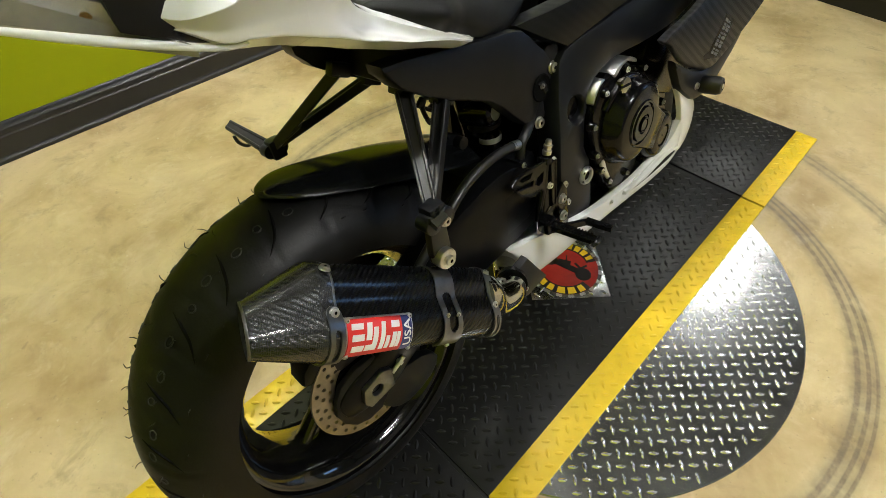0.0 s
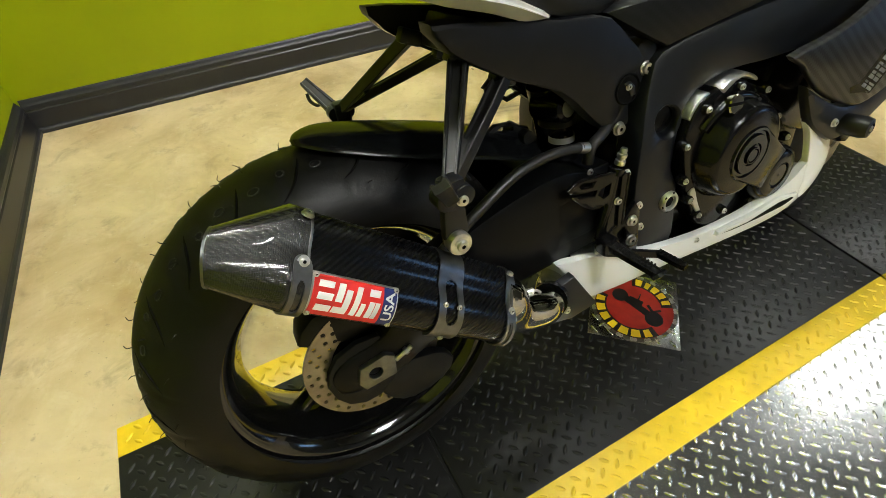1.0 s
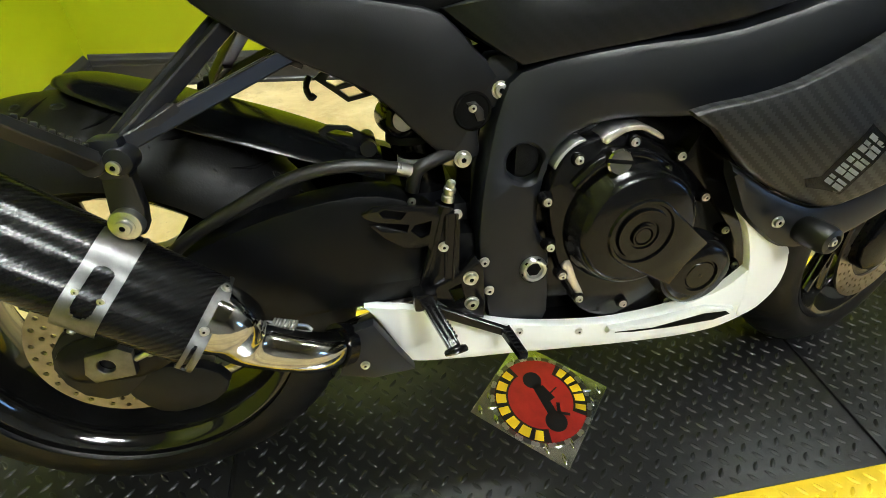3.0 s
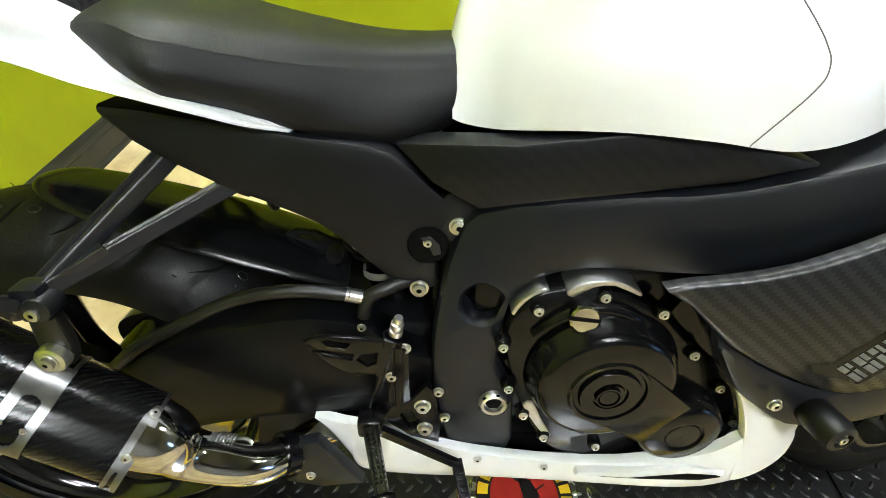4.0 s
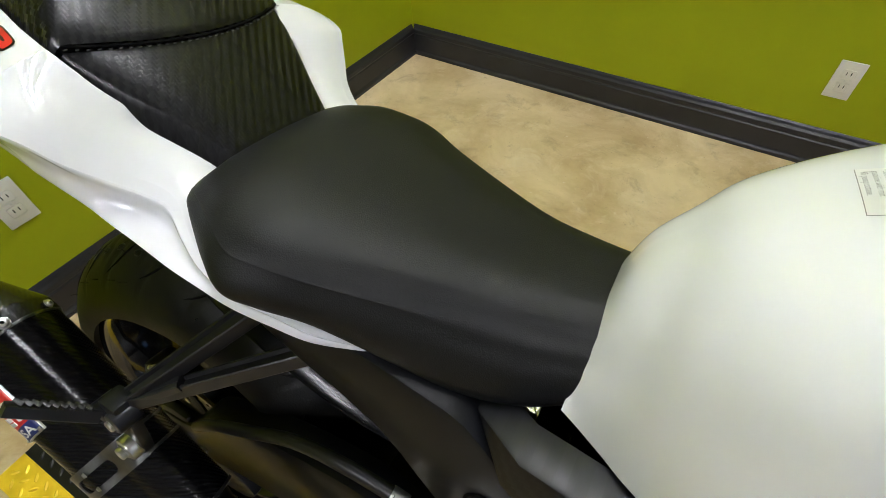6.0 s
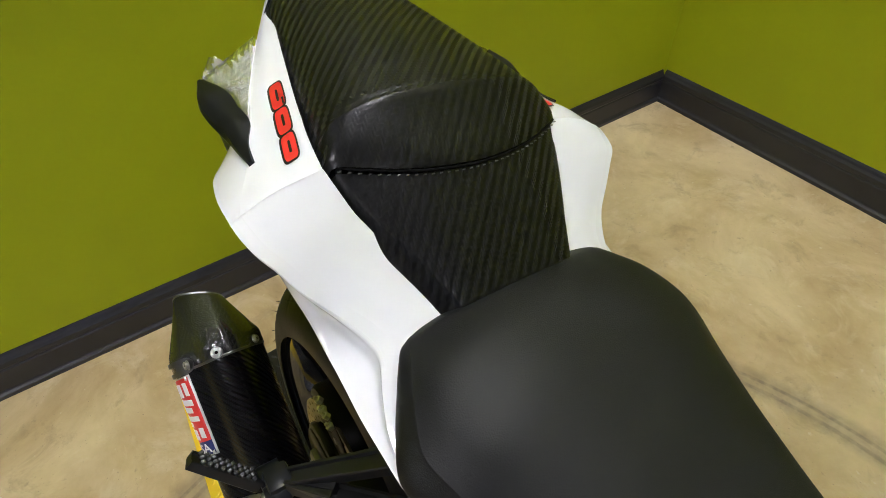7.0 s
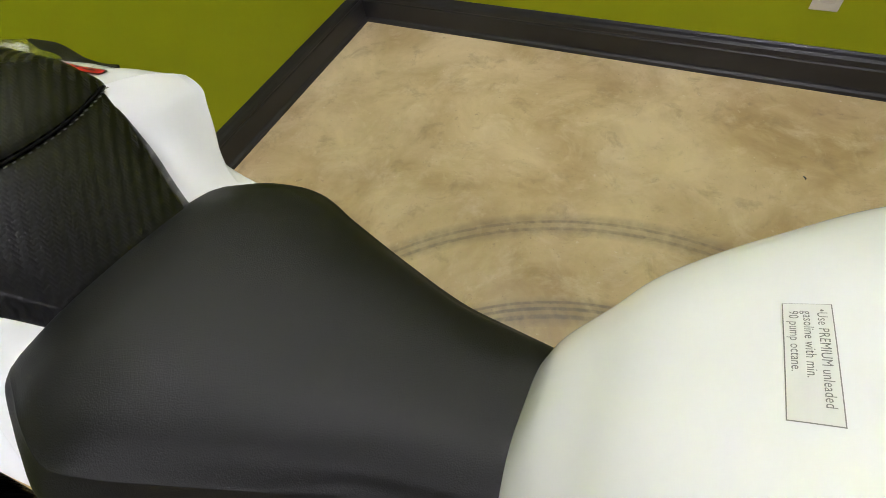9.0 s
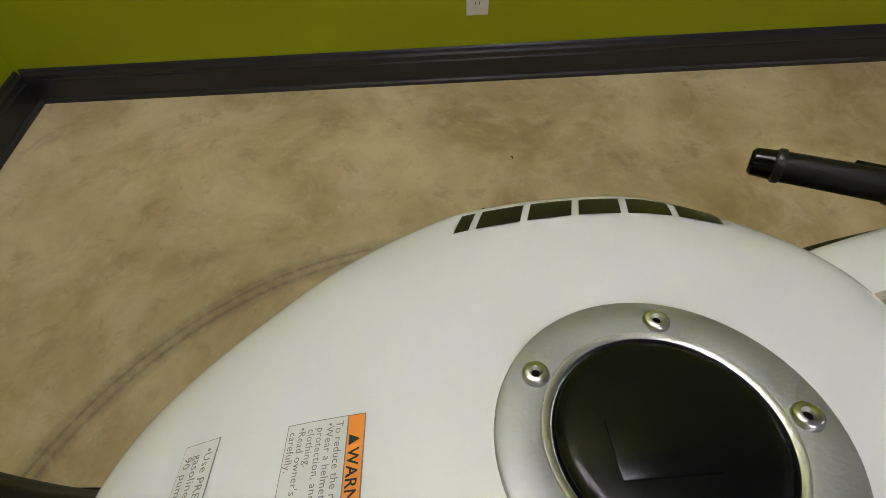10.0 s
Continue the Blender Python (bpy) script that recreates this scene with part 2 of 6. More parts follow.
DAYLIGHT = lamp_glow("blue_daylight", 1.9)
DAYLIGHT.node_tree.nodes["Principled BSDF"].inputs["Emission Color"].default_value = (0.30, 0.54, 1.0, 1)

# ---------------------------------------------------------------- mesh helpers
def mesh_of(name, bm, mat, smooth=True, sharp=38):
    bmesh.ops.recalc_face_normals(bm, faces=bm.faces)
    for f in bm.faces:
        f.smooth = smooth
    for e in bm.edges:
        if len(e.link_faces) == 2 and e.calc_face_angle(0) > radians(sharp):
            e.smooth = False
    me = bpy.data.meshes.new(name)
    bm.to_mesh(me)
    bm.free()
    me.materials.append(mat)
    return me


def part(name, bm, mat, parent=None, label="", m=None, smooth=True, sharp=38):
    """Links a bmesh (or a ready mesh) as one object, under its thing or part."""
    me = bm if isinstance(bm, bpy.types.Mesh) else mesh_of(name, bm, mat, smooth, sharp)
    ob = new(name, me)
    if parent is not None:
        ob.parent = parent
    if m is not None:
        ob.matrix_basis = m
    return tagged(ob, label)


def thing(name, label, category, m=None, group="", kind=""):
    ob = new(name)
    ob.empty_display_size = 0.1
    if m is not None:
        ob.matrix_basis = m
    return tagged(ob, label, category, group, kind)


def spline(pts, n, closed=False):
    """n points of a Catmull-Rom curve through each stretch of pts."""
    pts = [Vector(p) for p in pts]
    k = len(pts)
    out = []
    for i in range(k if closed else k - 1):
        if closed:
            a, b, c, d = pts[i - 1], pts[i], pts[(i + 1) % k], pts[(i + 2) % k]
        else:
            a, b, c, d = pts[max(i - 1, 0)], pts[i], pts[i + 1], pts[min(i + 2, k - 1)]
        for j in range(n):
            t = j / n
            out.append(0.5 * ((2 * b) + (c - a) * t + (2 * a - 5 * b + 4 * c - d) * t * t + (3 * b - a - 3 * c + d) * t ** 3))
    if not closed:
        out.append(pts[-1].copy())
    return out


def grid_faces(bm, rows, close_u=False, close_v=False):
    vs = [[bm.verts.new(p) for p in r] for r in rows]
    nu, nv = len(vs), len(vs[0])
    for i in range(nu if close_u else nu - 1):
        for j in range(nv if close_v else nv - 1):
            q = [vs[i][j], vs[(i + 1) % nu][j], vs[(i + 1) % nu][(j + 1) % nv], vs[i][(j + 1) % nv]]
            bm.faces.new(q)
    return vs


def loft(stations, nu=6, nv=4, both=True, close=True):
    """A skin over half sections (x, [(y, z), ...] from the top to the bottom), mirrored to both sides."""
    cols = [spline([(x, *p) for p in prof], nv) for x, prof in stations]
    lines = [spline([c[j] for c in cols], nu) for j in range(len(cols[0]))]
    rows = [[lines[j][i] for j in range(len(lines))] for i in range(len(lines[0]))]
    if both:
        rows = [[Vector((p.x, -p.y, p.z)) for p in reversed(r)] + r[(1 if abs(r[0].y) < 1e-5 else 0):] for r in rows]
    bm = bmesh.new()
    vs = grid_faces(bm, rows, close_v=close)
    if close:
        bm.faces.new(vs[0])
        bm.faces.new(list(reversed(vs[-1])))
    bmesh.ops.remove_doubles(bm, verts=bm.verts, dist=1e-5)
    return bm


def sided(bm, right=True):
    """Mirrors a mesh built for the left side (y > 0) to the right."""
    if right:
        for v in bm.verts:
            v.co.y = -v.co.y
    return bm


def plate(outline, y0, y1, holes=(), bevel=0.003, smooth_n=0, warp=None):
    """A plate in the x-z plane from depth y1 (back) to y0 (outer face), with rounded edges, holes and a warp of y."""
    def loop_of(pts, n):
        pts = [Vector((p[0], p[1])) for p in pts]
        return spline(pts, n, True) if n else pts

    def inset(pts, d):
        area = sum(a.x * b.y - b.x * a.y for a, b in zip(pts, pts[1:] + pts[:1]))
        s = 1 if area > 0 else -1
        out = []
        for i, p in enumerate(pts):
            a, b = pts[i - 1], pts[(i + 1) % len(pts)]
            t = (b - a).normalized()
            out.append(p + Vector((-t.y, t.x)) * d * s)
        return out
    sg = 1 if y1 > y0 else -1
    bm = bmesh.new()
    front, back = [], []
    for k, pts in enumerate([outline, *holes]):
        lp = loop_of(pts, smooth_n if k == 0 else 0)
        ins = inset(lp, bevel if k == 0 else -bevel * 0.5)
        mid = inset(lp, (bevel if k == 0 else -bevel * 0.5) * 0.3)
        rings = [[(p.x, y0, p.y) for p in ins], [(p.x, y0 + sg * bevel * 0.3, p.y) for p in mid],
                 [(p.x, y0 + sg * bevel, p.y) for p in lp], [(p.x, y1, p.y) for p in lp]]
        vs = grid_faces(bm, rings, close_v=True)
        front.append(vs[0])
        back.append(vs[-1])
    for loops in (front, back):
        edges = []
        for lp in loops:
            for a, b in zip(lp, lp[1:] + lp[:1]):
                edges.append(bm.edges.get((a, b)))
        bmesh.ops.triangle_fill(bm, edges=edges, use_beauty=True)
    if warp:
        for v in bm.verts:
            v.co.y += warp(v.co.x, v.co.z)
    return bm


def ring(cx, cz, r, n=24):
    return [(cx + r * math.cos(2 * math.pi * i / n), cz + r * math.sin(2 * math.pi * i / n)) for i in range(n)]


def lathe(profile, seg=48, closed=False):
    """Turns (radius, height) points round the z axis."""
    bm = bmesh.new()
    rows = [[(r * math.cos(2 * math.pi * i / seg), r * math.sin(2 * math.pi * i / seg), h) for r, h in profile] for i in range(seg)]
    grid_faces(bm, rows, close_u=True, close_v=closed)
    bmesh.ops.remove_doubles(bm, verts=bm.verts, dist=1e-6)
    return bm


def facing(at, axis, spin=0):
    """The pose that brings local z onto axis, at a point."""
    return Matrix.Translation(at) @ Vector(axis).to_track_quat("Z", "Y").to_matrix().to_4x4() @ pose(0, 0, 0, 0, 0, spin)


def tube(pts, radius, seg=10, n=6, flat=1.0, caps=True):
    """A round bar along a smooth curve; radius may be a list, one for each point."""
    rad = radius if isinstance(radius, (list, tuple)) else [radius] * len(pts)
    line = spline(pts, n)
    rr = [v.x for v in spline([(r, 0, 0) for r in rad], n)]
    bm = bmesh.new()
    up = Vector((0.13, 0.21, 0.97))
    rows = []
    for i, p in enumerate(line):
        t = (line[min(i + 1, len(line) - 1)] - line[max(i - 1, 0)]).normalized()
        a = t.cross(up).normalized()
        b = a.cross(t)
        rows.append([p + (a * math.cos(2 * math.pi * k / seg) + b * flat * math.sin(2 * math.pi * k / seg)) * rr[i] for k in range(seg)])
    vs = grid_faces(bm, rows, close_v=True)
    if caps:
        bm.faces.new(vs[0])
        bm.faces.new(list(reversed(vs[-1])))
    return bm


def girder(p, q, across, w0, w1, t0, t1, groove=0.5, n=1):
    """A straight tapered bar with a channel along its outer face; across lies in the plane of the bracket."""
    p, q = Vector(p), Vector(q)
    d = (q - p).normalized()
    a = Vector(across)
    a = (a - d * a.dot(d)).normalized()
    nn = a.cross(d)
    rows = []
    for i in range(n + 1):
        f = i / n
        w, t, c = w0 + (w1 - w0) * f, t0 + (t1 - t0) * f, p.lerp(q, f)
        g = t * (1 - groove)
        sec = ((-w, -t * 0.8), (-w * 0.85, -t), (w * 0.85, -t), (w, -t * 0.8), (w, t * 0.8), (w * 0.9, t), (w * 0.62, t), (w * 0.5, g), (-w * 0.5, g), (-w * 0.62, t), (-w * 0.9, t), (-w, t * 0.8))
        rows.append([c + a * u + nn * v for u, v in sec])
    bm = bmesh.new()
    vs = grid_faces(bm, rows, close_v=True)
    bm.faces.new(vs[0])
    bm.faces.new(list(reversed(vs[-1])))
    return bm


def block(sx, sy, sz, bevel=0.003, at=(0, 0, 0), m=None):
    bm = bmesh.new()
    bmesh.ops.create_cube(bm, size=1)
    for v in bm.verts:
        v.co = Vector((v.co.x * sx, v.co.y * sy, v.co.z * sz))
    if bevel:
        bmesh.ops.bevel(bm, geom=bm.edges[:], offset=bevel, segments=2, profile=0.6, affect="EDGES")
    bmesh.ops.transform(bm, matrix=(m or Matrix()) , verts=bm.verts)
    bmesh.ops.translate(bm, vec=Vector(at), verts=bm.verts)
    return bm


def merged(*bms):
    out = bmesh.new()
    for b in bms:
        me = bpy.data.meshes.new("piece")
        b.to_mesh(me)
        b.free()
        out.from_mesh(me)
        bpy.data.meshes.remove(me)
    return out


def moved(bm, m):
    bmesh.ops.transform(bm, matrix=m, verts=bm.verts)
    return bm


def surface_of(bm):
    return BVHTree.FromBMesh(bm)


def laid(tree, flat, base, u, v, down, lift):
    """Lays a flat mesh (x along u, y along v, from base) onto a surface, met along down."""
    down = Vector(down).normalized()
    for p in flat.verts:
        q = Vector(base) + Vector(u) * p.co.x + Vector(v) * p.co.y
        hit, nor, _, _ = tree.ray_cast(q - down * 0.08, down, 0.3)
        if hit is None:
            hit, nor, _, _ = tree.find_nearest(q + down * max(0.0, (q.z - 0.9) if abs(down.z) > 0.9 else 0.0))
        if nor.dot(down) > 0:
            nor = -nor
        p.co = hit + nor * (lift + p.co.z)
    return flat


def axis_y(x):
    """The motorcycle stands a little askew: how far its middle lies to the left at x."""
    return 0.063 * (x - 0.17)


def skew(bm):
    for v in bm.verts:
        v.co.y += axis_y(v.co.x)
    return bm


def sheet(w, h, nx=10, ny=10, x0=0.0, y0=0.0):
    bm = bmesh.new()
    grid_faces(bm, [[(x0 + w * i / nx, y0 + h * j / ny, 0) for j in range(ny + 1)] for i in range(nx + 1)])
    return bm


def lettering(text, size, spacing=1.0, bold=0.0):
    """The outline of a text as a flat mesh, from Blender's own font."""
    cu = bpy.data.curves.new("letters", "FONT")
    cu.body, cu.size, cu.space_character, cu.offset = text, size, spacing, bold
    cu.resolution_u = 3
    ob = bpy.data.objects.new("letters", cu)
    scene.collection.objects.link(ob)
    me = bpy.data.meshes.new_from_object(ob.evaluated_get(bpy.context.evaluated_depsgraph_get()))
    bpy.data.objects.remove(ob)
    bm = bmesh.new()
    bm.from_mesh(me)
    bpy.data.meshes.remove(me)
    bmesh.ops.remove_doubles(bm, verts=bm.verts, dist=1e-6)
    return bm


# ---------------------------------------------------------------- the room
def room_box(x0, x1, y0, y1, z0, z1, name, mat, label, category, kind="structure", bevel=0.0):
    bm = block(x1 - x0, y1 - y0, z1 - z0, bevel, ((x0 + x1) / 2, (y0 + y1) / 2, (z0 + z1) / 2))
    return tagged(part(name, bm, mat, None, "", ROOM.copy(), smooth=False), label, category, "", kind)


floor_mesh = sheet(8.4, 10.4, 4, 4, -1.6, -7.6)
tagged(part("floor", floor_mesh, CONCRETE, smooth=False), "sealed tan concrete floor with dark tyre ring marks", "floor", "", "structure")
room_box(-0.012, ROOM_X, 0.012, 0.15, 0, ROOM_Z, "wall_side", WALL, "lime green painted wall behind dark baseboard", "wall")
room_box(-0.15, -0.012, -ROOM_Y, 0.15, 0, ROOM_Z, "wall_end", WALL, "lime green painted wall with dark chair rail", "wall")
WY0, WY1, WZ0, WZ1 = -4.85, -4.0, 0.75, 2.05      # the window that mirrors blue in the muffler's lacquer
# Unseen far and back walls are added; their grey keeps reflections dark.
far = [(-ROOM_Y, WY0, 0, ROOM_Z), (WY1, 0.15, 0, ROOM_Z), (WY0, WY1, 0, WZ0), (WY0, WY1, WZ1, ROOM_Z)]
far_mesh = merged(*[block(0.14, y1 - y0, z1 - z0, 0, (ROOM_X + 0.07, (y0 + y1) / 2, (z0 + z1) / 2)) for y0, y1, z0, z1 in far])
tagged(part("wall_far", far_mesh, DARK_WALL, None, "", ROOM.copy(), smooth=False), "plain unseen grey wall with a small window", "wall", "", "structure")
tagged(part("window_1", merged(*[block(0.05, y1 - y0, z1 - z0, 0.003, (ROOM_X + 0.06, (y0 + y1) / 2, (z0 + z1) / 2)) for y0, y1, z0, z1 in
             ((WY0, WY0 + 0.04, WZ0, WZ1), (WY1 - 0.04, WY1, WZ0, WZ1), (WY0 + 0.04, WY1 - 0.04, WZ0, WZ0 + 0.04), (WY0 + 0.04, WY1 - 0.04, WZ1 - 0.04, WZ1))]), TRIM, None, "", ROOM.copy(), smooth=False),
             "charcoal framed window with blue daylight outside", "window", "", "structure")
tagged(part("backdrop", block(0.02, 5.0, 5.0, 0, (ROOM_X + 1.6, (WY0 + WY1) / 2, 1.9)), DAYLIGHT, None, "", ROOM.copy(), smooth=False), "plain pale blue daylight outside the window", "sky", "", "structure")
room_box(-0.15, ROOM_X + 0.14, -ROOM_Y - 0.14, -ROOM_Y, 0, ROOM_Z, "wall_back", DARK_WALL, "plain unseen grey wall that closes the room", "wall")
# Unseen ceiling, kept grey so that it mirrors darkly.
room_box(-0.15, ROOM_X + 0.14, -ROOM_Y - 0.14, 0.15, ROOM_Z, ROOM_Z + 0.1, "ceiling", CEILING, "plain unseen grey ceiling that closes the room", "ceiling")


def moulding(profile, a, b, inward, name, label):
    """A moulding with the given (depth, height) profile, run from a to b in the room's plan."""
    a, b, inward = Vector((*a, 0)), Vector((*b, 0)), Vector((*inward, 0))
    bm = bmesh.new()
    rows = [[p + inward * d + Vector((0, 0, h)) for d, h in profile] for p in (a, b)]
    vs = grid_faces(bm, rows, close_v=True)
    bm.faces.new(vs[0])
    bm.faces.new(list(reversed(vs[1])))
    ob = part(name, bm, TRIM, None, "", ROOM.copy(), smooth=False)
    return tagged(ob, label, "baseboard" if "base" in name else "trim", "", "structure")


BASE = ((-0.004, 0.0), (0.012, 0.0), (0.012, 0.012), (0.006, 0.018), (0.004, 0.024), (0.004, 0.085), (0.001, 0.090), (0.003, 0.096),
        (0.002, 0.108), (-0.003, 0.116), (-0.006, 0.124), (-0.010, 0.130), (-0.013, 0.130), (-0.013, 0.0))
moulding(BASE, (0.0, 0.0), (ROOM_X, 0.0), (0, -1), "baseboard_side", "charcoal painted moulded baseboard on the wall")
moulding(BASE, (0.0, -ROOM_Y), (0.0, 0.0), (1, 0), "baseboard_end", "charcoal painted moulded baseboard on the wall")
RAIL = ((-0.013, 0.915), (0.012, 0.915), (0.016, 0.925), (0.010, 0.938), (0.012, 0.945), (0.022, 0.952), (0.024, 0.966), (0.018, 0.974), (0.030, 0.982), (0.034, 0.996), (0.034, 1.010), (0.050, 1.016), (0.052, 1.034), (-0.013, 1.036))
moulding(RAIL, (0.0, -ROOM_Y), (0.0, 0.0), (1, 0), "trim_rail", "black glossy window stool trim on the wall")


def ceiling_lamp(words, rows):
    """A louvred troffer: tubes that show as rows of short bright cells between the cross blades."""
    ob = thing("ceiling_light", f"white louvred ceiling light with {words} glowing tubes", "light", group="ceiling lights")
    part("frame", merged(block(1.22, 0.03, 0.06, 0.003, (0, 0.29, 0)), block(1.22, 0.03, 0.06, 0.003, (0, -0.29, 0)),
                         block(0.03, 0.55, 0.06, 0.003, (0.595, 0, 0)), block(0.03, 0.55, 0.06, 0.003, (-0.595, 0, 0)),
                         block(1.16, 0.55, 0.008, 0.0, (0, 0, 0.026))), CEILING, ob)
    for y in rows:
        part("tube", merged(*[block(0.088, 0.034, 0.012, 0.002, (-0.5 + 0.125 * i, y, 0.006)) for i in range(9)]), GLOW, ob, "glowing white fluorescent tube")
    for i in range(8):
        part("louvre_blade", block(0.004, 0.55, 0.03, 0, (-0.4375 + 0.125 * i, 0, -0.012)), CEILING, ob)
    return ob


GLOW = lamp_glow("tube_glow", LAMP)
places = [(0.4, 0.78), (1.6, -3.4), (1.1, -2.4), (-0.15, 1.25)]
first_lamp = ceiling_lamp("three", (-0.18, 0.0, 0.18))
first_lamp.matrix_basis = pose(*places[0], ROOM_Z - 0.035)
for lamp_x, lamp_y in places[1:]:
    copy_thing(first_lamp, pose(lamp_x, lamp_y, ROOM_Z - 0.035))
ceiling_lamp("two", (-0.09, 0.09)).matrix_basis = pose(4.9, -0.15, ROOM_Z - 0.035)

# dark counter across the room, of which only the foot is seen
counter = thing("counter", "plain dark counter standing on concrete floor", "counter", pose(2.84, 0.03, 0, 0, 0, -9.7))
part("plinth", block(0.56, 1.36, 0.08, 0.004, (0.30, -0.42, 0.04)), HOSE, counter)
part("body", block(0.62, 1.40, 0.66, 0.006, (0.31, -0.42, 0.41)), TRIM, counter)
part("worktop", block(0.66, 1.44, 0.03, 0.006, (0.31, -0.42, 0.756)), TRIM, counter)

# power outlet
outlet = thing("power_outlet", "white duplex power outlet with cover plate on green wall", "outlet", ROOM @ pose(1.59, 0.010, 0.295), group="wall outlets")
part("cover_plate", block(0.070, 0.006, 0.115, 0.002), OUTLET, outlet)
for dz in (-0.02, 0.02):
    sock = part("socket", block(0.034, 0.004, 0.028, 0.004, (0, -0.004, dz)), OUTLET, outlet)
    for dx in (-0.006, 0.006):
        part("slot", block(0.002, 0.002, 0.009, 0, (dx, -0.0062, dz + 0.003)), HOLE, sock)
part("screw", moved(lathe([(0, 0.002), (0.003, 0.0015), (0.003, 0)], 12), facing((0, -0.003, 0), (0, -1, 0))), STEEL, outlet)
copy_thing(outlet, ROOM @ pose(-0.010, -1.614, 0.345, 0, 0, 90))

# dark wall lettering, only its feet are seen
def bowl(r, w, n=32):
    return plate(ring(0, r, r, n), -0.006, 0.006, [ring(0, r, r - w, n)], 0.001)


HOOK = [(-0.048, 0.13), (-0.048, 0.035), (-0.038, 0.010), (-0.012, 0.0), (0.020, 0.0), (0.042, 0.012), (0.050, 0.036), (0.050, 0.13), (0.030, 0.13), (0.030, 0.040), (0.022, 0.024), (0.008, 0.019), (-0.012, 0.019), (-0.024, 0.026), (-0.028, 0.042), (-0.028, 0.13)]
STEM = [(-0.012, 0.13), (-0.012, 0.012), (-0.006, 0.002), (0.008, 0.0), (0.016, 0.004), (0.012, 0.018), (0.010, 0.13)]
for lx, lz, shape in ((1.470, 0.592, bowl(0.056, 0.019)), (1.627, 0.614, plate(STEM, -0.006, 0.006, bevel=0.001)), (1.716, 0.589, plate(HOOK, -0.006, 0.006, bevel=0.001)), (1.958, 0.645, bowl(0.056, 0.019))):
    s = thing("wall_letter", "black cut-out letter mounted on green wall", "sign", ROOM @ pose(lx, 0.006, lz), group="wall letters")
    part("stroke", shape, STICKER_BLACK, s)

# ---------------------------------------------------------------- the turntable
TX, TY, TR = 0.652, -0.090, 0.583
turntable = thing("turntable", "bright aluminium tread plate turntable disc on concrete", "turntable", pose(TX, TY, 0))
part("disc", lathe([(0, 0.0065), (TR - 0.002, 0.0065), (TR, 0.005), (TR, 0.0), (0, 0.0)], 160), PLATE_ALU, turntable, smooth=False)


def lugs(name, inside, parent, mat, z, box, pitch=0.0245, length=0.0112, width=0.0037, high=0.0026):
    """Raised tread lugs, turned by 45 degrees one way and the other."""
    verts, faces = [], []
    step = pitch / math.sqrt(2)
    reach = int((abs(box[0]) + abs(box[1]) + abs(box[2]) + abs(box[3])) / (2 * step)) + 2
    for i in range(-reach, reach + 1):
        for j in range(-reach, reach + 1):
            x, y = (i - j) * step, (i + j) * step
            if not inside(x, y):
                continue
            a = radians(45 if (i + j) % 2 else -45)
            c, s = math.cos(a), math.sin(a)
            n = len(verts)
            for k in range(8):
                t = 2 * math.pi * k / 8
                u, v = length * math.cos(t), width * 1.2 * math.sin(t) * abs(math.sin(t)) ** 0.6
                verts.append((x + u * c - v * s, y + u * s + v * c, z))
            for k in range(8):
                t = 2 * math.pi * k / 8
                u, v = length * 0.70 * math.cos(t), width * 0.35 * math.sin(t)
                verts.append((x + u * c - v * s, y + u * s + v * c, z + high))
            for k in range(8):
                faces.append((n + k, n + (k + 1) % 8, n + 8 + (k + 1) % 8, n + 8 + k))
            faces.append(tuple(range(n + 8, n + 16)))
    me = bpy.data.meshes.new(name)
    me.from_pydata(verts, [], faces)
    me.materials.append(mat)
    me.polygons.foreach_set("use_smooth", [True] * len(me.polygons))
    return tagged(part(name, me, mat, parent), kind="stuff")


RX0, RX1, RY0, RY1 = -0.500, 1.683, -0.385, 0.203
BAND = 0.068
lugs("tread_relief", lambda x, y: x * x + y * y < (TR - 0.012) ** 2 and not (RY0 - TY + 0.004 < y < RY1 - TY - 0.004), turntable, LUG_GLINT_ALU, 0.0065, (-TR, TR, -TR, TR))
JOINTS = (RX0, 0.069, 1.236, RX1)
for k in range(3):
    x0, x1 = JOINTS[k] + (0.004 if k else 0), JOINTS[k + 1] - (0.004 if k < 2 else 0)
    run = thing("ramp_panel", "black tread plate ramp panel with yellow edges", "ramp", pose((x0 + x1) / 2, TY, 0.0075), group="ramp panels")
    w = x1 - x0
    part("plate", block(w, RY1 - RY0 - 2 * BAND, 0.0085, 0.0015, (0, 0, 0.00425)), PLATE_BLACK, run)
    h = (RY1 - RY0) / 2
    lugs("tread_relief", lambda x, y, w=w, h=h: abs(x) < w / 2 - 0.012 and abs(y) < h - BAND - 0.008, run, PLATE_BLACK, 0.0085, (-w / 2, w / 2, -h, h))
    for sgn in (-1, 1):
        band = part("yellow_edge", block(w, BAND, 0.0085, 0.0015, (0, sgn * (h - BAND / 2), 0.00425)), PLATE_YELLOW, run, "worn yellow painted edge strip")
        lugs("edge_relief", lambda x, y, w=w, h=h, s=sgn: abs(x) < w / 2 - 0.010 and h - BAND + 0.008 < y * s < h - 0.010, band, PLATE_YELLOW, 0.0085, (-w / 2, w / 2, -h, h))

# Added dark strips put the shade of the panel gaps into colour.
for x in JOINTS[1:3]:
    strip = part("joint_strip", block(0.010, RY1 - RY0 - 0.004, 0.004, 0.001), HOSE, turntable, "added dark strip that shades the panel gap", pose(x - TX, 0, 0.0088))

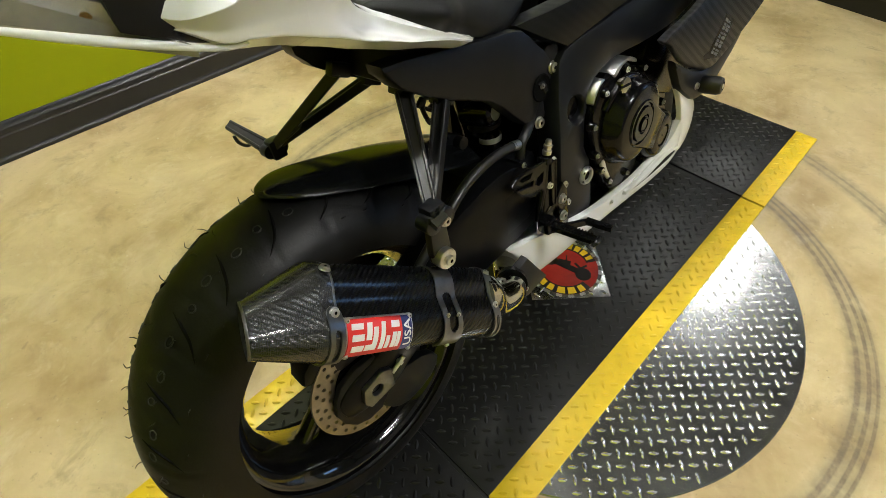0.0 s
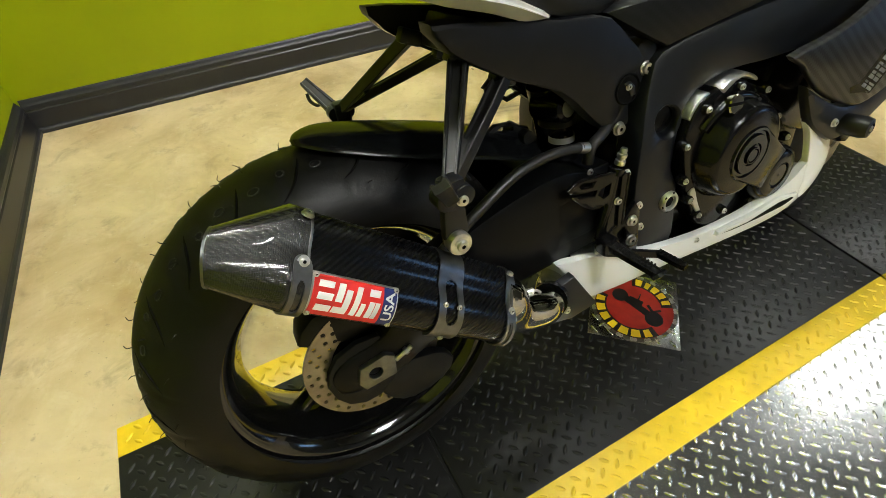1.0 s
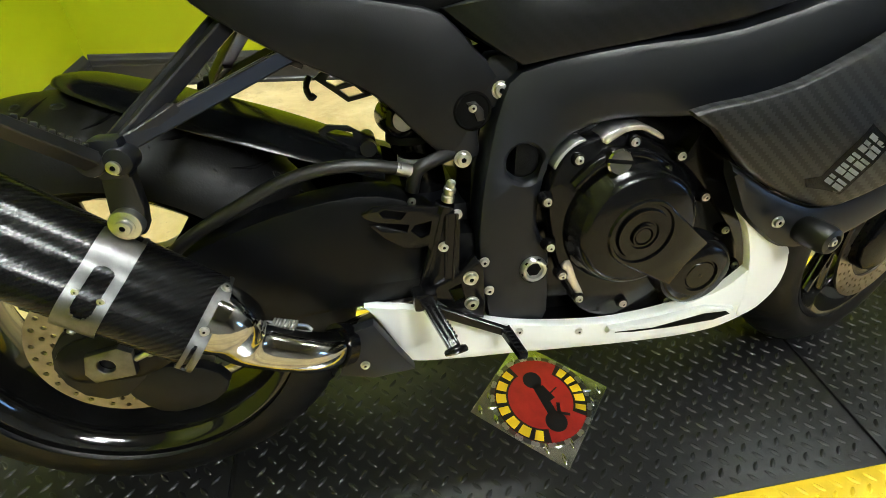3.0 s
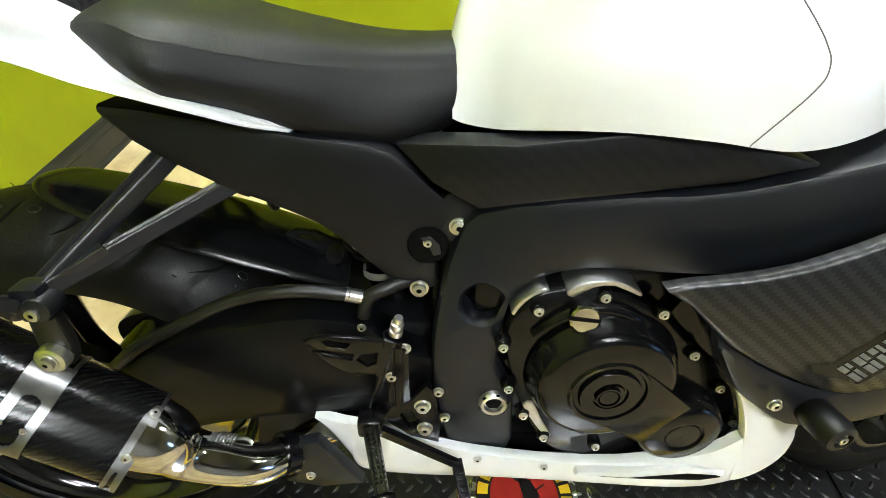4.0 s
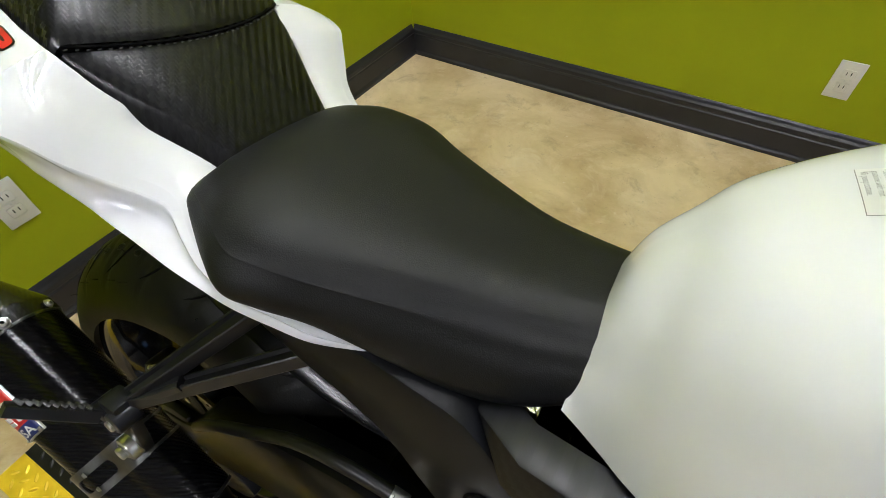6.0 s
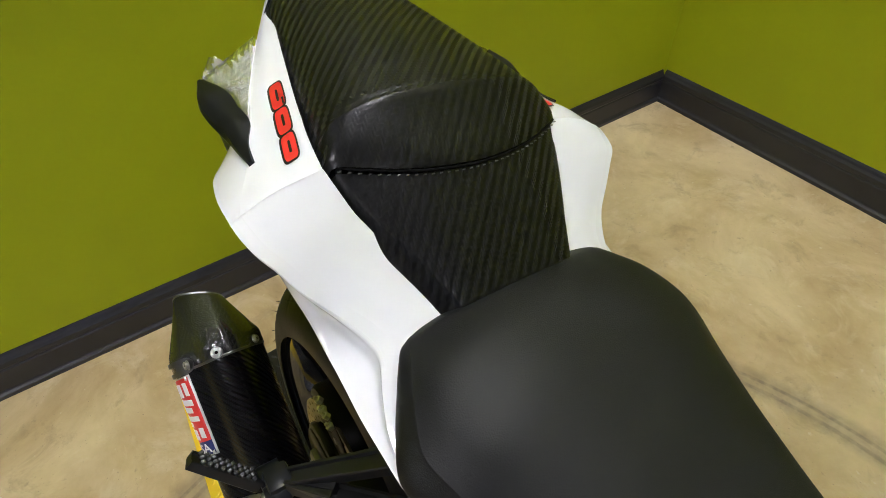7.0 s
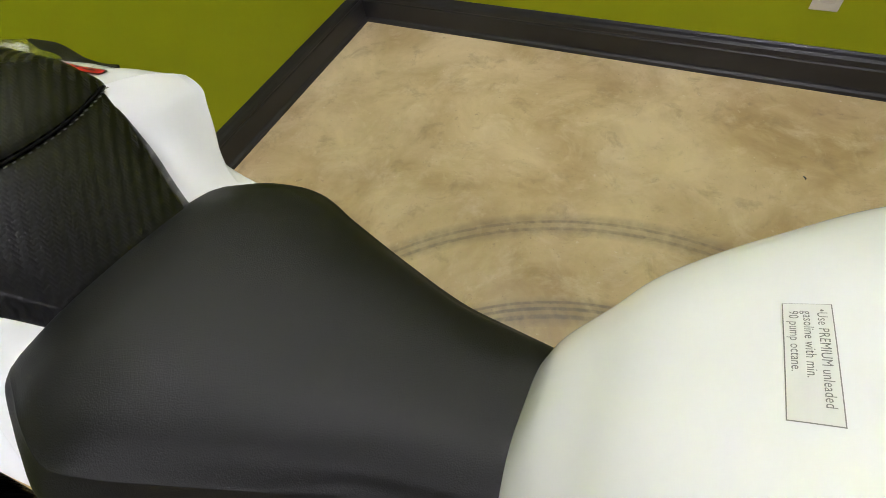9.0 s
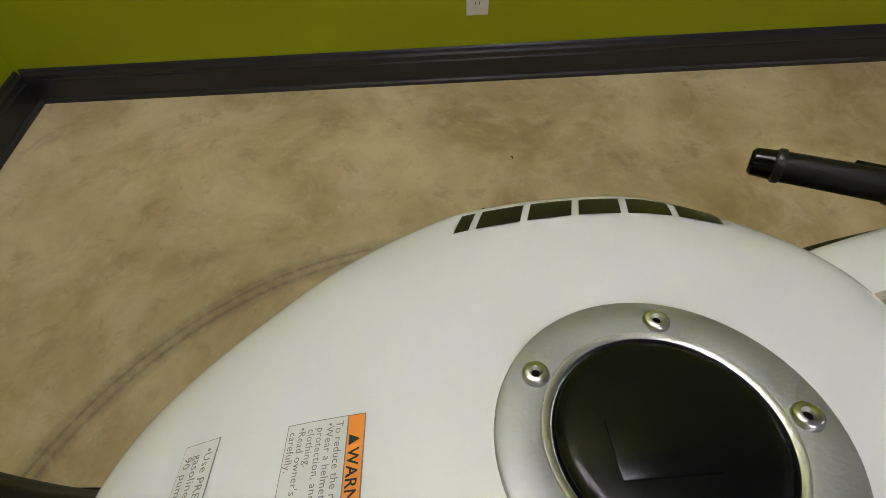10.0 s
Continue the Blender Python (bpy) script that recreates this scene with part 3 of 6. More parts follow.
# emblem plate
em = thing("emblem_plate", "square aluminium plate with round red motorcycle emblem", "plaque", pose(0.642, -0.089, 0.0165, 0, 0, 46.5))
part("plate", block(0.203, 0.203, 0.003, 0.001, (0, 0, 0.0015)), PLATE_ALU, em)
lugs("tread_relief", lambda x, y: abs(x) < 0.095 and abs(y) < 0.095 and x * x + y * y > 0.095 ** 2, em, LUG_GLINT_ALU, 0.003, (-0.1, 0.1, -0.1, 0.1))
em_disc = part("emblem", moved(lathe([(0, 0.0006), (0.091, 0.0006), (0.091, 0)], 64), pose(0, 0, 0.003)), EMBLEM_RED, em, "dark red printed field")
for i in range(38):      # printed roller chain round the field
    part("chain_link", merged(*[moved(lathe([(0.0018, 0.0003), (0.0034, 0.0006), (0.0050, 0.0003), (0.0050, 0), (0.0018, 0)], 12, True), pose(0.0950, d, 0.0036)) for d in (-0.0036, 0.0036)], block(0.0045, 0.009, 0.0004, 0, (0.0950, 0, 0.0037))),
         ALU if i % 2 else STRAP, em_disc, "", pose(0, 0, 0, 0, 0, 360 * i / 38))


def arc_piece(r0, r1, a0, a1, z, n=16):
    bm = bmesh.new()
    grid_faces(bm, [[(r * math.cos(radians(a0 + (a1 - a0) * k / n)), r * math.sin(radians(a0 + (a1 - a0) * k / n)), z) for r in (r0, r1)] for k in range(n + 1)])
    return bm


# the two words of the maker's name as plain yellow blocks on black arcs
for start, end, count in ((74, 214, 7), (-76, 0, 5)):
    part("dark_arc", arc_piece(0.064, 0.0905, start - 4, end + 4, 0.0040), STICKER_BLACK, em_disc, "black printed arc")
    pitch = (end - start) / count
    for i in range(count):
        a = start + pitch * i
        lo, hi = (0.10, 0.84) if i % 3 else (0.16, 0.74)
        part("letter_bar", arc_piece(0.068, 0.088, a + pitch * lo, a + pitch * hi, 0.0044, 5), PLATE_YELLOW, em_disc, "yellow printed bar")
bike_print = merged(*[moved(lathe([(0, 0.0004), (r, 0.0004), (r, 0)], 28), pose(x, 0.004, 0)) for x, r in ((0.048, 0.019), (-0.048, 0.021))],
                    block(0.066, 0.018, 0.0004, 0.0, (0.002, 0.002, 0.0002)), block(0.034, 0.015, 0.0004, 0, (0.012, -0.008, 0.0003), pose(0, 0, 0, 0, 0, 16)), block(0.026, 0.007, 0.0004, 0, (-0.026, -0.014, 0.0003), pose(0, 0, 0, 0, 0, -24)),
                    block(0.006, 0.034, 0.0004, 0, (-0.036, -0.014, 0.0003), pose(0, 0, 0, 0, 0, -30)), block(0.003, 0.026, 0.0004, 0, (0.012, -0.022, 0.0003), pose(0, 0, 0, 0, 0, 22)))
part("motorcycle_print", moved(bike_print, pose(0.004, -0.009, 0.0043, 0, 0, 54)), STICKER_BLACK, em_disc, "black printed motorcycle shape")

# ---------------------------------------------------------------- the motorcycle
bike = thing("motorcycle", "white and black sport motorcycle leaning on its side stand", "motorcycle", BIKE)

_bolt = None


def bolt(at, axis=(0, -1, 0), r=0.0065, parent=None, label="silver socket head bolt"):
    """A socket head screw with a washer; all share one mesh."""
    global _bolt
    if _bolt is None:
        b = lathe([(0.0, 0.35), (0.34, 0.35), (0.36, 0.70), (0.40, 0.82), (0.84, 0.82), (0.95, 0.76), (1.0, 0.6), (1.0, 0.15), (1.28, 0.13), (1.3, 0.0)], 18)
        _bolt = mesh_of("bolt", b, STEEL)
        _bolt.materials.append(HOLE)
        for f in _bolt.polygons:
            if f.center.xy.length < 0.36:
                f.material_index = 1
    s = Matrix.Diagonal((r, r, r, 1))
    return part("bolt", _bolt, STEEL, parent or bike, label, facing(at, axis) @ s)


# rear wheel
RW = (0.006, 0.0, 0.310)


def wheel(name, centre, r_tyre, half, r_rim, label, spokes, groove_seed, steer=3.6):
    w = part(name, lathe([(0.018, -0.11), (0.030, -0.11), (0.034, -0.09), (0.034, 0.09), (0.030, 0.11), (0.018, 0.11)], 28, True), ENGINE, bike, label,
             facing((centre[0], axis_y(centre[0]), centre[2]), (math.sin(radians(steer)), -math.cos(radians(steer)), 0)))
    rt, seg, m = r_tyre, 360, 26
    crown = []
    for j in range(m + 1):
        a = -1.62 + 3.24 * j / m
        crown.append((rt - half * 0.98 + half * 0.98 * math.cos(a), half * math.sin(a), j))
    bead = [(r_rim + 0.004, half * 0.80), (r_rim + 0.014, half * 0.93)]
    prof = [(r, -h, -1) for r, h in bead] + crown + [(r, h, -1) for r, h in reversed(bead)]
    rows = []
    for i in range(seg):
        th = 2 * math.pi * i / seg
        row = []
        for r, h, j in prof:
            d = 0.0
            if j >= 0:
                v = h / half
                side = 1 if v >= 0 else -1
                ph = (i / seg * 22 + (0.5 if side > 0 else 0)) % 1.0
                x = abs(v)
                if 0.30 < x < 0.86 and abs(ph - (0.25 + 0.45 * (x - 0.3))) < 0.055:
                    d = 0.002
                if 0.12 < x < 0.50 and abs(ph - (0.85 - 0.5 * x)) < 0.045:
                    d = 0.002
            row.append(((r - d) * math.cos(th), (r - d) * math.sin(th), h))
        rows.append(row)
    bm = bmesh.new()
    grid_faces(bm, rows, close_u=True)
    tyre = part("tyre", bm, RUBBER, w, "black sport tyre with cut grooves", sharp=60)
    if groove_seed:
        rng = random.Random(4)
        hairs = []
        for i in range(46):
            th = 2 * math.pi * (i + rng.uniform(-0.2, 0.2)) / 46
            for a in (-0.95, 0.95, 0.0, 0.5, -0.5):
                if rng.random() < 0.45:
                    continue
                rr = rt - half * 0.98 + half * 0.98 * math.cos(a)
                p = Vector((rr * math.cos(th), rr * math.sin(th), half * math.sin(a)))
                n = Vector((math.cos(a) * math.cos(th), math.cos(a) * math.sin(th), math.sin(a)))
                t = Vector((-math.sin(th), math.cos(th), 0))
                hairs.append(tube([p, p + n * 0.005 + t * rng.uniform(-.002, .003), p + n * 0.009 + t * rng.uniform(-.004, .007)], [0.0007, 0.0006, 0.0004], 5, 2))
        tagged(part("vent_hairs", merged(*hairs), RUBBER, tyre), kind="stuff")

        def on_crown(th, a, lift=0.0):
            rr = rt - half * 0.98 + (half * 0.98 + lift) * math.cos(a)
            return Vector((rr * math.cos(th), rr * math.sin(th), (half + lift) * math.sin(a)))
        ovals, slits = [], []
        for i in range(46):
            for sg in (-1, 1):
                th = 2 * math.pi * (i + 0.25 * sg + rng.uniform(-0.08, 0.08)) / 46
                a0 = sg * (0.42 + 0.06 * (i % 2))
                ovals.append(tube([on_crown(th + 0.024 * math.cos(q * math.pi / 6) * (1 if i % 3 else 0.7), a0 + 0.055 * math.sin(q * math.pi / 6), 0.0002) for q in range(13)], 0.0009, 5, 1))
                if i % 2:
                    slits.append(tube([on_crown(th + 0.05, a0 - sg * 0.22, -0.0006), on_crown(th + 0.075, a0 - sg * 0.02, -0.0006), on_crown(th + 0.12, a0 + sg * 0.20, -0.0006), on_crown(th + 0.19, a0 + sg * 0.36, -0.0006)], [0.0008, 0.0022, 0.0020, 0.0006], 6, 3))
        tagged(part("mould_relief", merged(*ovals), RUBBER_WORN, tyre, "small oval mould marks on the tread"), kind="stuff")
        tagged(part("tread_cutting", merged(*slits), HOLE, tyre, "thin curved tread slits"), kind="stuff")
    hw = half * 0.86
    rim_prof = [(r_rim + 0.006, -hw), (r_rim + 0.008, -hw + 0.004), (r_rim + 0.004, -hw + 0.010), (r_rim - 0.012, -hw + 0.016), (r_rim - 0.016, -hw * 0.5),
                (r_rim - 0.030, -hw * 0.25), (r_rim - 0.030, hw * 0.25), (r_rim - 0.016, hw * 0.5), (r_rim - 0.012, hw - 0.016), (r_rim + 0.004, hw - 0.010),
                (r_rim + 0.008, hw - 0.004), (r_rim + 0.006, hw), (r_rim, hw), (r_rim - 0.010, hw - 0.006), (r_rim - 0.022, hw - 0.020), (r_rim - 0.026, hw * 0.5), (r_rim - 0.038, hw * 0.2),
                (r_rim - 0.038, -hw * 0.2), (r_rim - 0.026, -hw * 0.5), (r_rim - 0.022, -hw + 0.020), (r_rim - 0.010, -hw + 0.006), (r_rim, -hw)]
    part("rim", lathe(rim_prof, 96, True), GLOSS_BLACK, w, "gloss black cast alloy rim")
    for a in spokes:
        for da in (-9, 9):
            c, s = math.cos(radians(a + da * 0.3)), math.sin(radians(a + da * 0.3))
            c2, s2 = math.cos(radians(a + da)), math.sin(radians(a + da))
            part("spoke", tube([(0.028 * c, 0.028 * s, 0), (0.08 * c, 0.08 * s, 0), ((r_rim - 0.03) * c2, (r_rim - 0.03) * s2, 0)], [0.020, 0.014, 0.016], 10, 4), GLOSS_BLACK, w)
    return w


rear_wheel = wheel("rear_wheel", RW, 0.309, 0.090, 0.216, "rear wheel with black rim and wide sport tyre", (112, 232, 352), 1)
front_wheel = wheel("front_wheel", (1.305, 0, 0.300), 0.298, 0.060, 0.216, "front wheel with black rim and sport tyre", (20, 140, 260), 0, 17)


def brake_disc(parent, r0, r1, rings, holes, z, mat):
    seg, holes_ = 72, []
    for k in range(rings):
        rr = r0 + (r1 - r0) * (k + 0.7) / (rings + 0.4)
        for i in range(holes):
            a = 2 * math.pi * (i + 0.5 * k + 0.13 * (i % 2)) / holes
            holes_.append(ring(rr * math.cos(a), rr * math.sin(a), 0.0036, 8))
    b = plate(ring(0, 0, r1, seg), 0, 0.005, [ring(0, 0, r0, seg), *holes_], bevel=0.0006)
    return part("brake_disc", moved(b, pose(0, 0, z, 90, 0, 0)), mat, parent, "drilled steel brake disc")


brake_disc(rear_wheel, 0.070, 0.110, 3, 28, 0.086, DISC)
brake_disc(front_wheel, 0.110, 0.155, 3, 36, 0.070, DISC)
brake_disc(front_wheel, 0.110, 0.155, 3, 36, -0.066, DISC)
part("disc_carrier", moved(lathe([(0.03, 0), (0.072, 0.0), (0.072, 0.006), (0.03, 0.012)], 32, True), pose(0, 0, 0.080)), ENGINE, rear_wheel)
for sz in (0.066, -0.062):
    part("disc_carrier", moved(lathe([(0.03, 0), (0.112, 0.0), (0.112, 0.005), (0.03, 0.012)], 32, True), pose(0, 0, sz)), ENGINE, front_wheel)

# swingarm
ARM = [(-0.062, 0.320), (-0.030, 0.345), (0.03, 0.360), (0.085, 0.425), (0.161, 0.463), (0.235, 0.489), (0.331, 0.505), (0.401, 0.488), (0.46, 0.440), (0.56, 0.43),
       (0.57, 0.36), (0.40, 0.345), (0.25, 0.335), (0.10, 0.300), (0.03, 0.270), (-0.05, 0.275)]
for s in (-1, 1):
    bm = plate(ARM, s * 0.124, s * 0.080, bevel=0.012, smooth_n=3, warp=lambda x, z, s=s: -s * 0.05 * max(0, x - 0.30) ** 1.2)
    arm = part("swingarm", bm, ARM_BLACK, bike, "satin black aluminium swingarm")
    if s < 0:
        part("crease_panel", plate([(0.20, 0.40), (0.30, 0.462), (0.40, 0.455), (0.45, 0.41), (0.40, 0.372), (0.24, 0.365)], s * 0.123, s * 0.10, bevel=0.012, smooth_n=2), ARM_BLACK, arm)
part("swingarm_bridge", block(0.16, 0.16, 0.09, 0.012, (0.42, 0, 0.42)), SATIN, bike)
adj = part("chain_adjuster", plate([(-0.028, 0.298), (-0.020, 0.325), (0.020, 0.333), (0.034, 0.323), (0.030, 0.287), (-0.020, 0.282)], -0.133, -0.120, [ring(0.0, 0.307, 0.0105, 24)], 0.002),
           STRAP, bike, "silver chain adjuster block")
part("axle_end", moved(lathe([(0, 0.0), (0.009, 0.0), (0.011, 0.004), (0.011, 0.01), (0.013, 0.01), (0.013, 0)], 24), facing((0.0, -0.122, 0.307), (0, -1, 0))), HOLE, adj)
part("adjuster_bolt", tube([(0.034, -0.128, 0.310), (0.062, -0.128, 0.322)], 0.004, 10, 1), STEEL, adj)
part("bolt_head", moved(lathe([(0, 0.006), (0.006, 0.006), (0.0065, 0.005), (0.0065, 0)], 6), facing((0.050, -0.128, 0.317), (0.9, 0, 0.4))), STEEL, adj)
cal = part("brake_caliper", plate([(-0.085, 0.385), (-0.055, 0.425), (0.005, 0.425), (0.045, 0.400), (0.050, 0.365), (-0.03, 0.360)], -0.104, -0.065, bevel=0.008, smooth_n=2), SATIN, bike, "black rear brake caliper")
part("caliper_pin", tube([(0.02, -0.106, 0.395), (0.02, -0.07, 0.395)], 0.006, 10, 1), STEEL, cal)
for fx, fz, fr in ((-0.034, 0.430, 0.0062), (-0.020, 0.422, 0.0075), (-0.008, 0.424, 0.0058), (0.006, 0.416, 0.0065)):
    part("bleed_fitting", moved(lathe([(0, 0.010), (0.45 * fr, 0.010), (0.5 * fr, 0.005), (fr, 0.004), (fr, -0.004), (0, -0.006)], 6), facing((fx, -0.106, fz), (-0.4, -0.6, 0.7))), STEEL, cal, "small silver brake fitting")
part("caliper_arm", plate([(-0.002, 0.258), (0.030, 0.282), (0.100, 0.272), (0.130, 0.240), (0.105, 0.208), (0.050, 0.196), (0.016, 0.215)], -0.117, -0.100, bevel=0.005, smooth_n=2), SATIN, bike)
part("caliper_bracket", plate([(-0.07, 0.30), (-0.045, 0.35), (0.02, 0.36), (0.05, 0.30), (0.0, 0.24), (-0.05, 0.25)], -0.118, -0.108, bevel=0.004, smooth_n=2), SATIN, bike)

# hugger
hug = []
for x, z, w in ((0.004, 0.630, 0.008), (0.014, 0.636, 0.024), (0.042, 0.636, 0.046), (0.09, 0.624, 0.060), (0.16, 0.602, 0.069), (0.235, 0.576, 0.073), (0.305, 0.547, 0.07), (0.37, 0.515, 0.06)):
    hug.append((x, [(0, z), (w * 0.5, z - 0.04 * w), (w * 0.85, z - 0.22 * w), (w, z - 0.36 * w), (w * 0.98, z - 0.41 * w), (w * 0.8, z - 0.28 * w), (w * 0.45, z - 0.12 * w), (0, z - 0.10 * w)]))
part("rear_hugger", skew(loft(hug, 5, 3)), LID_BLACK, bike, "satin black rear wheel hugger")

# frame
def frame_warp(s):
    return lambda x, z: s * (-0.022 * min(1, max(0, (z - 0.50) / 0.12)) * min(1, max(0, (0.62 - x) / 0.09)) + max(0, (x - 0.66)) * 0.16)


FRAME = [(0.527, 0.634), (0.607, 0.655), (0.69, 0.665), (0.761, 0.675), (0.88, 0.715), (0.99, 0.775), (1.03, 0.73), (0.921, 0.638), (0.85, 0.600), (0.791, 0.583), (0.717, 0.577), (0.641, 0.577), (0.59, 0.562),
         (0.562, 0.524), (0.554, 0.449), (0.573, 0.411), (0.580, 0.34), (0.574, 0.288), (0.506, 0.294), (0.492, 0.32), (0.487, 0.351), (0.477, 0.412), (0.478, 0.484), (0.489, 0.55), (0.505, 0.605)]
for s in (-1, 1):
    fr = part("frame_spar", plate(FRAME, s * 0.138, s * 0.085, [ring(0.533, 0.530, 0.022, 24)], 0.010, 2, frame_warp(s)), FRAME_BLACK, bike, "satin black twin spar frame side")
    part("pivot_boss", plate([(0.495, 0.65), (0.523, 0.645), (0.528, 0.615), (0.510, 0.595), (0.49, 0.588), (0.482, 0.565), (0.483, 0.535), (0.458, 0.533), (0.447, 0.552), (0.452, 0.574), (0.475, 0.585), (0.482, 0.60), (0.486, 0.63)],
                             s * 0.103, s * 0.07, bevel=0.004, smooth_n=3), FRAME_BLACK, fr)
    # Added dark backing stands for the shade inside the frame hole.
    part("back_plate", plate(ring(0.533, 0.530, 0.028, 20), s * 0.092, s * 0.07, bevel=0.001), HOLE, fr)
bolt((0.507, -0.103, 0.612), r=0.0082)
bolt((0.463, -0.104, 0.533), r=0.0085)
bolt((0.533, -0.095, 0.545), r=0.005)
piv = part("pivot_nut", lathe([(0.0, 0.0), (0.011, 0.0), (0.012, 0.005), (0.0155, 0.006), (0.017, 0.004), (0.0185, 0.0015), (0.0185, -0.004), (0, -0.004)], 32), ALU, bike, "silver swingarm pivot nut", facing((0.552, -0.141, 0.386), (0, -1, 0)))
part("hex_recess", lathe([(0, 0.0008), (0.0105, 0.0008), (0.0105, 0)], 6), HOLE, piv)
for i in range(6):
    part("notch", block(0.0034, 0.0042, 0.0016, 0.0004, (0.0168, 0, 0.0042)), HOLE, piv, "", pose(0, 0, 0, 0, 0, 60 * i + 15))
for p in ((0.484, -0.140, 0.405), (0.492, -0.140, 0.360), (0.447, -0.143, 0.478), (0.430, -0.147, 0.438)):
    bolt(p, r=0.0055)
bolt((0.465, -0.146, 0.387), r=0.008)
bolt((0.467, -0.146, 0.347), r=0.008)

# side covers below the seat
SUB = [(0.175, 0.742), (0.19, 0.715), (0.207, 0.698), (0.271, 0.657), (0.357, 0.616), (0.40, 0.575), (0.437, 0.538), (0.450, 0.535), (0.470, 0.562), (0.489, 0.606), (0.505, 0.628), (0.475, 0.660), (0.44, 0.693), (0.40, 0.703), (0.338, 0.713), (0.26, 0.728)]
for s in (-1, 1):
    sub = part("subframe_cover", plate(SUB, s * 0.104, s * 0.07, (), 0.006, 2, lambda x, z, s=s: s * 0.25 * max(0, 0.30 - x) * 0.25), SATIN, bike, "satin black subframe side cover")
    part("mid_cover", plate([(0.442, 0.697), (0.489, 0.707), (0.56, 0.708), (0.60, 0.714), (0.657, 0.723), (0.74, 0.719), (0.819, 0.702), (0.765, 0.682), (0.666, 0.6645), (0.59, 0.652), (0.527, 0.640), (0.48, 0.667)],
                            s * 0.118, s * 0.08, bevel=0.004, warp=lambda x, z, s=s: s * (max(0, x - 0.5) * 0.13 - 0.03 * (x < 0.46))), CARBON_FAINT, bike, "black carbon pattern cover under the tank")
# Flat near-black disc: the recess's shade is painted, not cut in.
recess = part("cover_recess", moved(lathe([(0, 0.0005), (0.019, 0.0005), (0.0195, 0.0012), (0.0210, 0.0022), (0.0225, 0.0012), (0.0230, 0.0)], 32), facing((0.474, -0.1045, 0.590), (0, -1, 0))), HOLE, bike, "flat dark disc standing for a side cover recess")
part("recess_lever", plate([(0.466, 0.600), (0.476, 0.602), (0.486, 0.592), (0.488, 0.580), (0.480, 0.578), (0.476, 0.588)], -0.1075, -0.104, bevel=0.001), CAST_BLACK, recess, "small black latch lever")
bolt((0.474, -0.1065, 0.594), r=0.0042, parent=recess)
part("seat_subframe", block(0.22, 0.15, 0.05, 0.01, (0.345, 0, 0.660), pose(0, 0, 0, 0, 24, 0)), SATIN, bike)
part("undertray", block(0.24, 0.11, 0.03, 0.012, (0.03, 0, 0.872), pose(0, 0, 0, 0, 22, 0)), SATIN, bike)

# passenger peg brackets
for s in (-1, 1):
    top_a, top_b, low = Vector((0.222, s * 0.076, 0.695)), Vector((0.278, s * 0.085, 0.658)), Vector((0.129, s * 0.204, 0.600))
    if s > 0:      # the far bracket sits a little lower and further in
        low += Vector((-0.006, -0.012, -0.015))
    lie = (1, 0, 0.35)
    br = part("peg_bracket", girder(top_a, low, lie, 0.0125, 0.0085, s * 0.009, s * 0.008), CAST_BLACK, bike, "black cast passenger footrest bracket", sharp=20)
    part("front_strut", girder(top_b, low.lerp(top_b, 0.06), lie, 0.0110, 0.0080, s * 0.008, s * 0.0075), CAST_BLACK, br, sharp=20)
    part("web", girder(low.lerp((top_a + top_b) / 2, 0.34), low, lie, 0.017, 0.006, s * 0.0045, s * 0.006, 0.2), CAST_BLACK, br, sharp=20)
    for p in (top_a, top_b):
        part("foot", block(0.034, 0.020, 0.022, 0.004, p, pose(0, 0, 0, 0, 24, 0)), FRAME_BLACK, br)
    part("clevis", block(0.026, 0.024, 0.036, 0.005, low + Vector((0.0, s * 0.002, -0.005))), FRAME_BLACK, br)
    for dx in (-0.011, 0.011):
        part("clevis_ear", plate(ring(0, 0, 0.012, 16), s * 0.222, s * 0.200, bevel=0.002, warp=None), FRAME_BLACK, br, "", pose(low.x - 0.002 + dx, low.y - s * 0.204, low.z - 0.006, 0, 0, 0))
    a, b = low + Vector((-0.009, s * 0.018, -0.003)), low + Vector((-0.038, s * 0.065, 0.043))
    peg = part("passenger_peg", girder(a, b, (1, s * 0.2, 0.4), 0.0078 if s < 0 else 0.012, 0.0080, s * 0.0065, s * 0.005, 0.3), HOSE, br, "folded black knurled passenger footpeg", sharp=20)
    up = (b - a).cross(Vector((1, s * 0.2, 0.4))).normalized() * (-s if s < 0 else 1)
    up = up if up.z > 0 else -up
    if s > 0:
        part("peg_hook", tube([a.lerp(b, 0.35), a.lerp(b, 0.5) + Vector((-0.006, 0, -0.016)), a.lerp(b, 0.75) + Vector((-0.008, 0, -0.020)), a.lerp(b, 0.85) + Vector((-0.006, 0, -0.012))], 0.0032, 8, 4), HOSE, peg)
    for i in range(9 if s < 0 else 0):
        for da in (-0.0062, 0.0, 0.0062):
            part("knurl", block(0.0040, 0.0040, 0.0040, 0.0008, a.lerp(b, 0.16 + 0.09 * i) + Vector((1, 0, 0.4)) * da + up * 0.0065, pose(0, 0, 0, 0, 20, -22 * s)), HOSE, peg)
    bolt(low + Vector((0.005, s * 0.016, -0.010)), (0, s, 0.0), 0.006, br)
hang_br = part("muffler_hanger", plate([(0.111, 0.545), (0.120, 0.60), (0.138, 0.60), (0.142, 0.545), (0.134, 0.520), (0.116, 0.521)], -0.212, -0.200, bevel=0.004, smooth_n=2), HOSE, bike)
